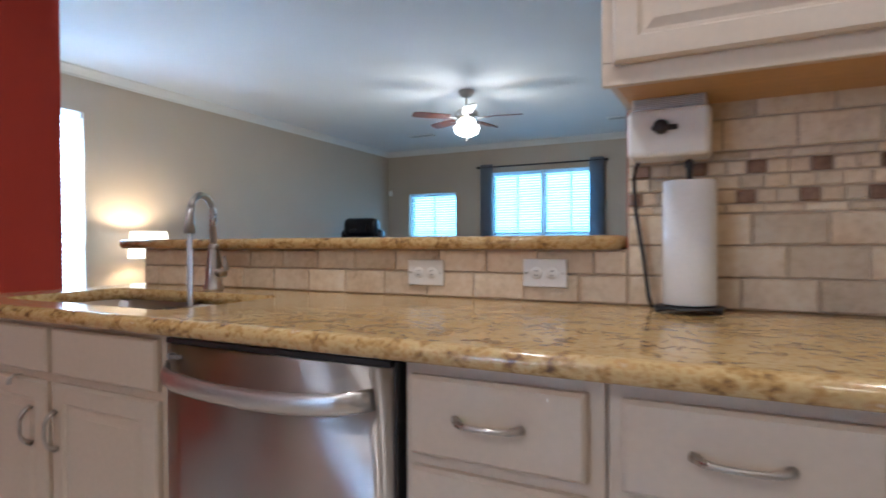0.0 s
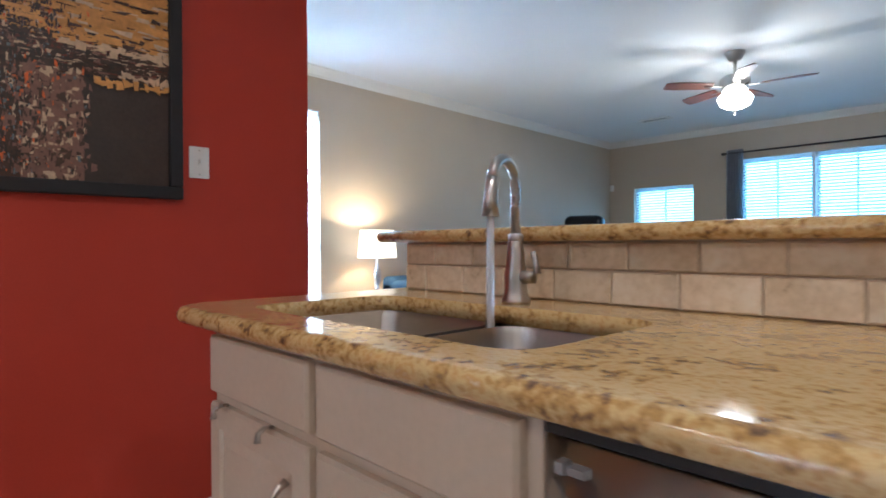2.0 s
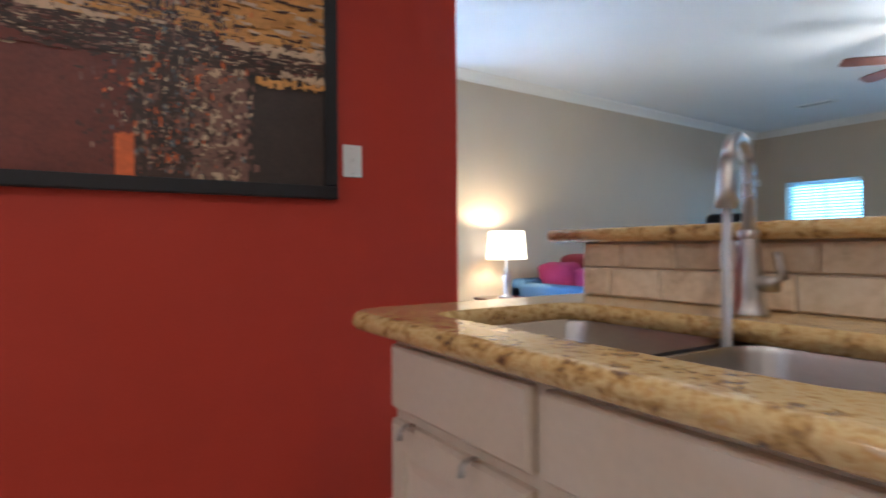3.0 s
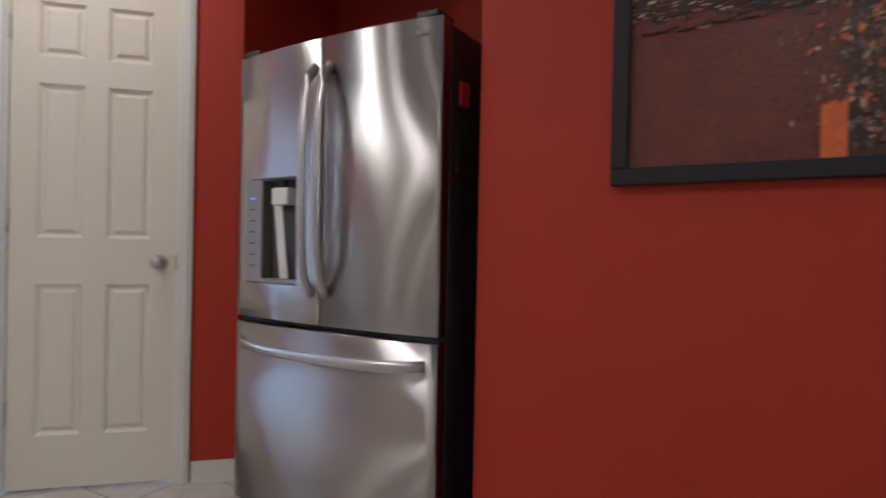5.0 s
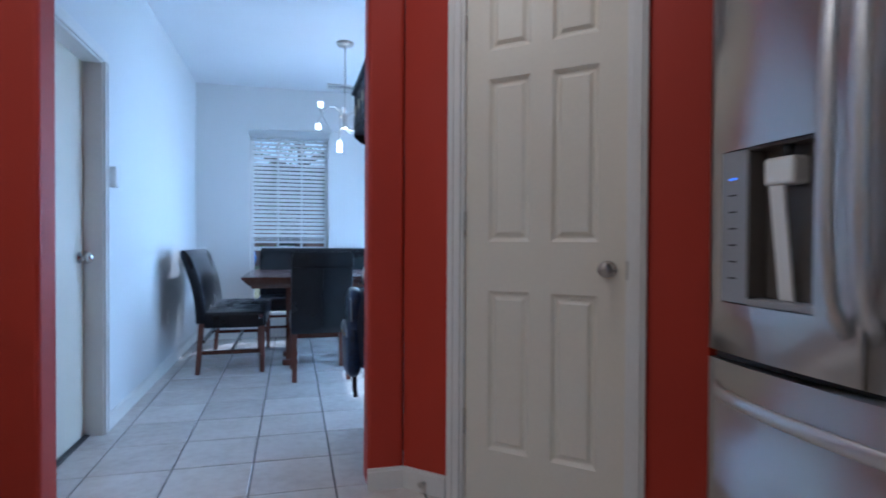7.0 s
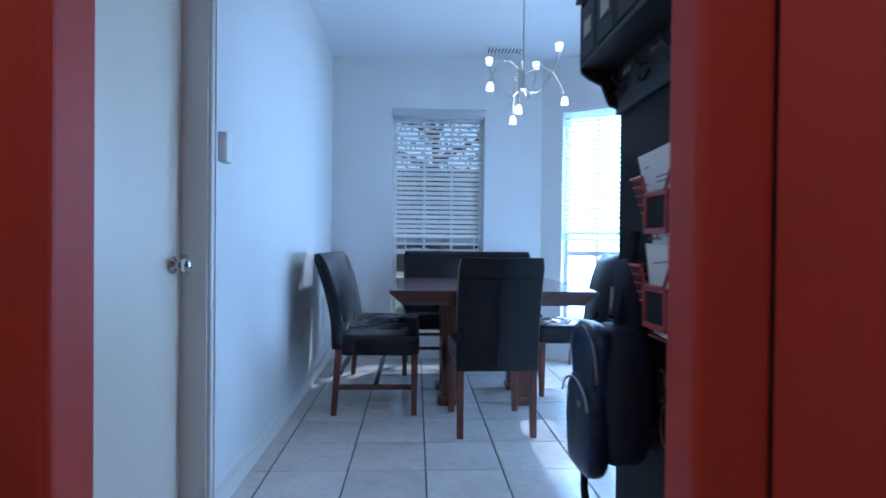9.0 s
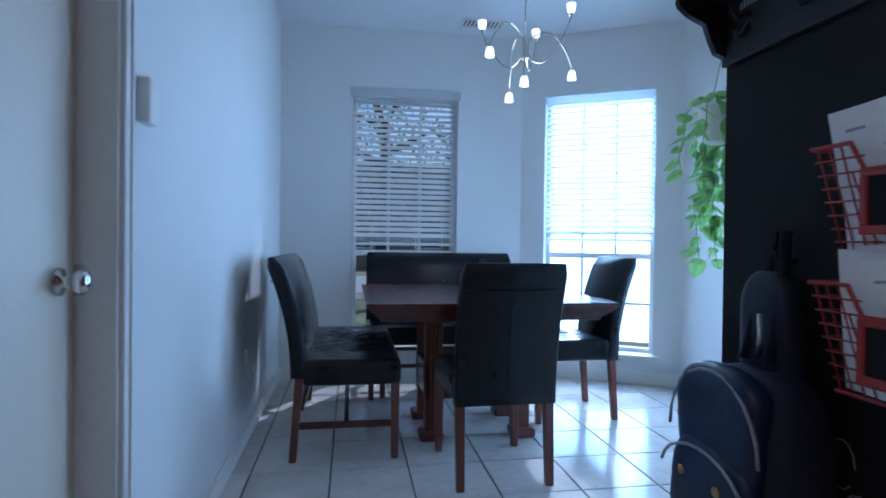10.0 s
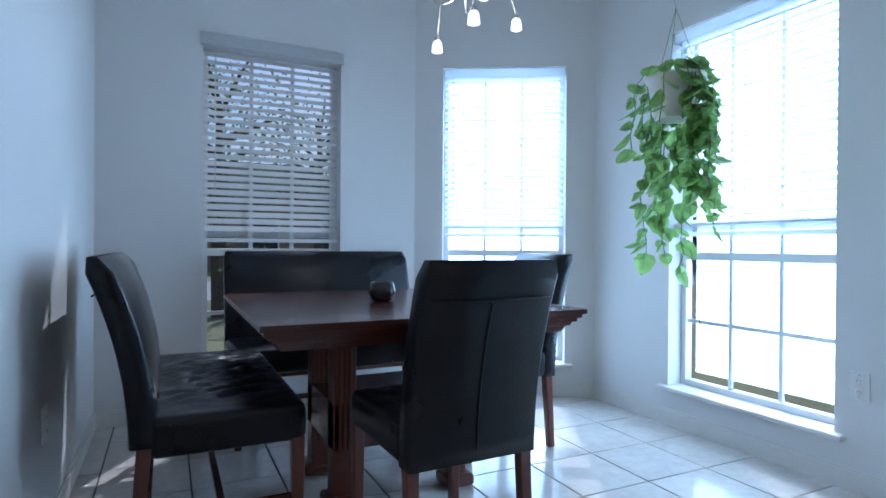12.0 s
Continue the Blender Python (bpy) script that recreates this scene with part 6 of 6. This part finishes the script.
def curtain(x0, x1):
    t = thing("curtain", pose(0, LY - 0.09, 0), "grey trellis patterned curtain panel gathered beside the window", "curtain", "living room curtains")
    bm = bmesh.new()
    n = 40
    rows = []
    for j, z in enumerate((0.05, 0.8, 1.6, 2.30, 2.38)):
        rows.append([bm.verts.new((x0 + (x1 - x0) * i / n, 0.035 * math.sin(i * 0.95) * (1 if j < 3 else 0.8), z)) for i in range(n + 1)])
    for a, b in zip(rows, rows[1:]):
        for i in range(n):
            bm.faces.new((a[i], a[i + 1], b[i + 1], b[i]))
    ob = finish("panel", bm, GREYFAB, t, "", True)
    so = ob.modifiers.new("thickness", 'SOLIDIFY')
    so.thickness = 0.004


curtain(-3.50, -3.28)
curtain(-1.64, -1.42)

tl = thing("side_table", pose(-4.86, 3.22, 0), "small dark wooden side table beside the sofa", "table")
block("top", tl, CHERRY, (-0.24, 0.24, -0.22, 0.22, 0.535, 0.56), 0.006)
for sx in (-1, 1):
    for sy in (-1, 1):
        block("leg", tl, CHERRYV, (sx * 0.21 - 0.018, sx * 0.21 + 0.018, sy * 0.19 - 0.018, sy * 0.19 + 0.018, 0, 0.535), 0.003)
lm = thing("table_lamp", pose(-4.86, 3.22, 0.56), "lit table lamp with white drum shade", "lamp")
lathe("base", lm, NICKEL, [(0.075, 0), (0.075, 0.012), (0.02, 0.03), (0.028, 0.12), (0.038, 0.20), (0.02, 0.28), (0.01, 0.36), (0.01, 0.40)], 24)
bm = bmesh.new()
for r0, r1, z0, z1 in ((0.19, 0.165, 0.365, 0.63),):
    a = [bm.verts.new((r0 * math.cos(2 * math.pi * i / 32), r0 * math.sin(2 * math.pi * i / 32), z0)) for i in range(32)]
    b = [bm.verts.new((r1 * math.cos(2 * math.pi * i / 32), r1 * math.sin(2 * math.pi * i / 32), z1)) for i in range(32)]
    for i in range(32):
        bm.faces.new((a[i], a[(i + 1) % 32], b[(i + 1) % 32], b[i]))
sh = finish("shade", bm, SHADEM, lm, "glowing white fabric drum shade", True)
sh.modifiers.new("thickness", 'SOLIDIFY').thickness = 0.003
lamp("table_lamp_bulb", 'POINT', pose(-4.86, 3.22, 1.12), SHADE_W, (1.0, 0.74, 0.42), 0.04)

sf = thing("sofa", pose(-4.75, 3.50, 0), "blue upholstered sofa against the taupe wall", "sofa")
cushion("seat_base", sf, BLUEFAB, (-0.40, 0.55, 0.2, 2.0, 0.10, 0.42), 0.03)
block("arm", sf, BLUEFAB, (-0.42, 1.0, 0.0, 0.20, 0.06, 0.68), 0.05, 4, smooth=True)
block("arm", sf, BLUEFAB, (-0.42, 0.55, 2.0, 2.2, 0.06, 0.68), 0.05, 4, smooth=True)
block("back", sf, BLUEFAB, (-0.43, -0.2, 0.0, 2.2, 0.06, 0.72), 0.06, 4, smooth=True)
for i, (x, y, z, m_, s_) in enumerate(((-0.02, 0.34, 0.66, MAGENTA, (0.24, 0.085, 0.20)), (0.30, 0.38, 0.62, MAGENTA, (0.24, 0.085, 0.19)), (0.05, 0.56, 0.70, DREDFAB, (0.22, 0.08, 0.24)), (0.0, 0.85, 0.64, BLACKP, (0.2, 0.08, 0.2)))):
    cu = thing("cushion", pose(-4.75 + x, 3.50 + y, z + 0.02, 12, 0, 0), "plump fabric cushion leaning on the sofa arm", "cushion", "sofa cushions")
    lump("pillow", cu, m_, (0, 0, 0), s_, sq=0.27)
rc = thing("recliner", pose(-4.74, 6.6, 0, 0, 0, 20), "black leather high backed armchair in the corner", "armchair")
cushion("seat", rc, LEATHER, (-0.35, 0.35, -0.40, 0.3, 0.2, 0.5), 0.05)
block("back", rc, LEATHER, (-0.34, 0.34, 0.22, 0.48, 0.2, 1.28), 0.08, 4, smooth=True)
block("headrest", rc, LEATHER, (-0.27, 0.27, 0.14, 0.46, 1.15, 1.45), 0.09, 4, smooth=True)
block("base", rc, BLACKP, (-0.3, 0.3, -0.35, 0.3, 0.0, 0.21), 0.02)
for sx in (-1, 1):
    block("arm", rc, LEATHER, (sx * 0.42 - 0.09, sx * 0.42 + 0.09, -0.42, 0.3, 0.1, 0.66), 0.06, 4, smooth=True)

ms = thing("corner_sensor", pose(-5.36, LY - 0.001, 1.98), "small white security sensor in the room corner", "sensor")
block("housing", ms, WHITEP, (-0.03, 0.03, -0.045, 0, -0.05, 0.05), 0.01)
ds = thing("door_stop", pose(-1.93, -2.98, 0.045, 0, 0, 135), "small brass door stop on the baseboard", "door stop")
lathe("spring", ds, NICKEL, [(0.008, 0), (0.008, 0.03), (0.011, 0.032), (0.011, 0.042), (0.003, 0.044)], 12, m=Matrix.Rotation(radians(90), 4, 'X'), at=(0, -0.005, 0))

# ---- outside ----
gr = block("ground", None, GRASS, (-400, 400, -400, 400, -0.6, -0.25), 0)
tagged(gr, "sunlit lawn around the house", "ground", kind="structure")
dv = block("driveway", None, ROADM, (-60, 60, -24, -17, -0.26, -0.235), 0)
tagged(dv, "pale concrete street beyond the lawn", "road", kind="structure")


def fence(m, n):
    t = thing("fence", m, "weathered wooden privacy fence behind the lawn", "fence")
    bm = bmesh.new()
    add_box(bm, 0.005, 0.145, -0.01, 0.01, -0.25, 1.45)
    me = bpy.data.meshes.new("board")
    bm.to_mesh(me)
    bm.free()
    me.materials.append(FENCEM)
    for i in range(n):
        b = new("board", me)
        b.parent = t
        b.location = (i * 0.15, 0, random.uniform(-0.01, 0.01))
    for z in (0.1, 1.1):
        block("rail", t, FENCEM, (0, n * 0.15, 0.01, 0.05, z, z + 0.08), 0)


fence(pose(-12, 16, 0), 110)


def tree(x, y, h, spread, seed):
    r = random.Random(seed)
    t = thing("tree", pose(x, y, -0.25), "leafy broad tree on the lawn", "tree", "garden trees")
    bm = bmesh.new()
    add_tube(bm, [(0, 0, 0), (0.05, 0, h * 0.25), (0, 0.06, h * 0.5), (0.1, 0.1, h * 0.85)], [0.17, 0.13, 0.10, 0.03], 10)
    tips = []
    for i in range(22):
        a, z = r.uniform(0, 6.28), r.uniform(0.22, 0.8) * h
        L = spread * r.uniform(0.5, 1.0)
        p0 = Vector((0, 0, z))
        p1 = p0 + Vector((math.cos(a) * L * 0.5, math.sin(a) * L * 0.5, 0.25 * L))
        p2 = p0 + Vector((math.cos(a) * L, math.sin(a) * L, 0.35 * L + r.uniform(-0.2, 0.3)))
        add_tube(bm, [p0, p1, p2], [0.05, 0.03, 0.008], 6)
        tips += [p1, p2, p1.lerp(p2, 0.5)]
    finish("trunk", bm, BARK, t)
    vs, fs = [], []
    for c in tips:
        for _ in range(24):
            p = c + Vector((r.gauss(0, 0.45), r.gauss(0, 0.45), r.gauss(0, 0.35)))
            u = Vector((r.gauss(0, 1), r.gauss(0, 1), r.gauss(0, 1))).normalized() * 0.05
            w = u.cross(Vector((r.gauss(0, 1), r.gauss(0, 1), r.gauss(0, 1)))).normalized() * 0.028
            k = len(vs)
            vs += [p - u, p + w, p + u, p - w]
            fs.append((k, k + 1, k + 2, k + 3))
    me = bpy.data.meshes.new("crown")
    me.from_pydata(vs, [], fs)
    me.materials.append(TREELEAF)
    cr_ = new("crown", me)
    cr_.parent = t
    cr_["kind"] = "stuff"


tree(-1.6, -14.0, 4.6, 2.0, 5)
tree(0.6, -16.5, 5.0, 2.2, 6)
tree(-4.4, -18.5, 5.5, 2.4, 8)


def house(m, w, d, label):
    t = thing("house", m, label, "house")
    block("wall", t, BRICKM, (0, w, 0, d, -0.25, 2.9), 0)
    bm = bmesh.new()
    v = [bm.verts.new(p) for p in ((-0.4, -0.4, 2.9), (w + 0.4, -0.4, 2.9), (w + 0.4, d + 0.4, 2.9), (-0.4, d + 0.4, 2.9), (2.5, d / 2, 5.4), (w - 2.5, d / 2, 5.4))]
    for f in ((0, 1, 5, 4), (1, 2, 5), (2, 3, 4, 5), (3, 0, 4), (0, 3, 2, 1)):
        bm.faces.new([v[i] for i in f])
    finish("roof", bm, ROOFM, t)
    for x in (1.5, 4.5, 8.0):
        wd = block("window", t, VINYL, (x, x + 1.4, d, d + 0.04, 0.7, 2.2), 0.01)
        block("pane", wd, BLACKP, (x + 0.08, x + 1.32, d + 0.04, d + 0.05, 0.78, 2.12), 0)


house(pose(-10, -40, 0), 14, 9, "brick house with shingled roof across the street")
house(pose(8, -41, 0), 14, 9, "brick house with shingled roof across the street")
house(pose(-34, -20, 0, 0, 0, -80), 14, 9, "brick house with shingled roof across the street")
ty = thing("toy_slide", pose(-0.75, -8.9, -0.25), "blue plastic garden toy on the lawn", "toy")
lathe("ball_top", ty, BLUETOY, [(0.02, 0.92), (0.13, 0.96), (0.16, 1.06), (0.13, 1.16), (0.02, 1.2)], 20)
lathe("post", ty, WHITEP, [(0.05, 0), (0.02, 0.05), (0.02, 0.94)], 12)

# floor tiles last
TPX, TPY = 0.355, 0.3665
X_ = -1.213 - TPX * 6
Y_ = -4.59 - TPY * 7
fme = bpy.data.meshes.new("floor_tile")
bm = bmesh.new()
hx_, hy_, c_ = TPX / 2 - 0.0035, TPY / 2 - 0.0035, 0.002
lo = [bm.verts.new((sx * hx_, sy * hy_, -0.006)) for sx, sy in ((-1, -1), (1, -1), (1, 1), (-1, 1))]
md = [bm.verts.new((sx * hx_, sy * hy_, -c_)) for sx, sy in ((-1, -1), (1, -1), (1, 1), (-1, 1))]
hi = [bm.verts.new((sx * (hx_ - c_), sy * (hy_ - c_), 0)) for sx, sy in ((-1, -1), (1, -1), (1, 1), (-1, 1))]
for a, b in ((lo, md), (md, hi)):
    for k in range(4):
        bm.faces.new((a[k], a[(k + 1) % 4], b[(k + 1) % 4], b[k]))
bm.faces.new(hi)
bm.to_mesh(fme)
bm.free()
fme.materials.append(FLOORT)
count = 0
for j in range(24):
    for i in range(14):
        x, y = X_ + (i + 0.5) * TPX, Y_ + (j + 0.5) * TPY
        if y > 1.0 or y < -7.25 or x < -3.45 or x > 1.2:
            continue
        if y < -4.0 and x > -0.3 or -4.0 < y < -3.2 and (x < -1.75 or x > -0.3) or y > 0.55 and x > -1.6 or y > -1 and x < -2.7 or y < -6.4 and x < -3.2:
            continue
        ob = new("tile", fme)
        ob.parent = floor
        ob.location = (x, y, random.uniform(-0.0004, 0.0004))
        count += 1
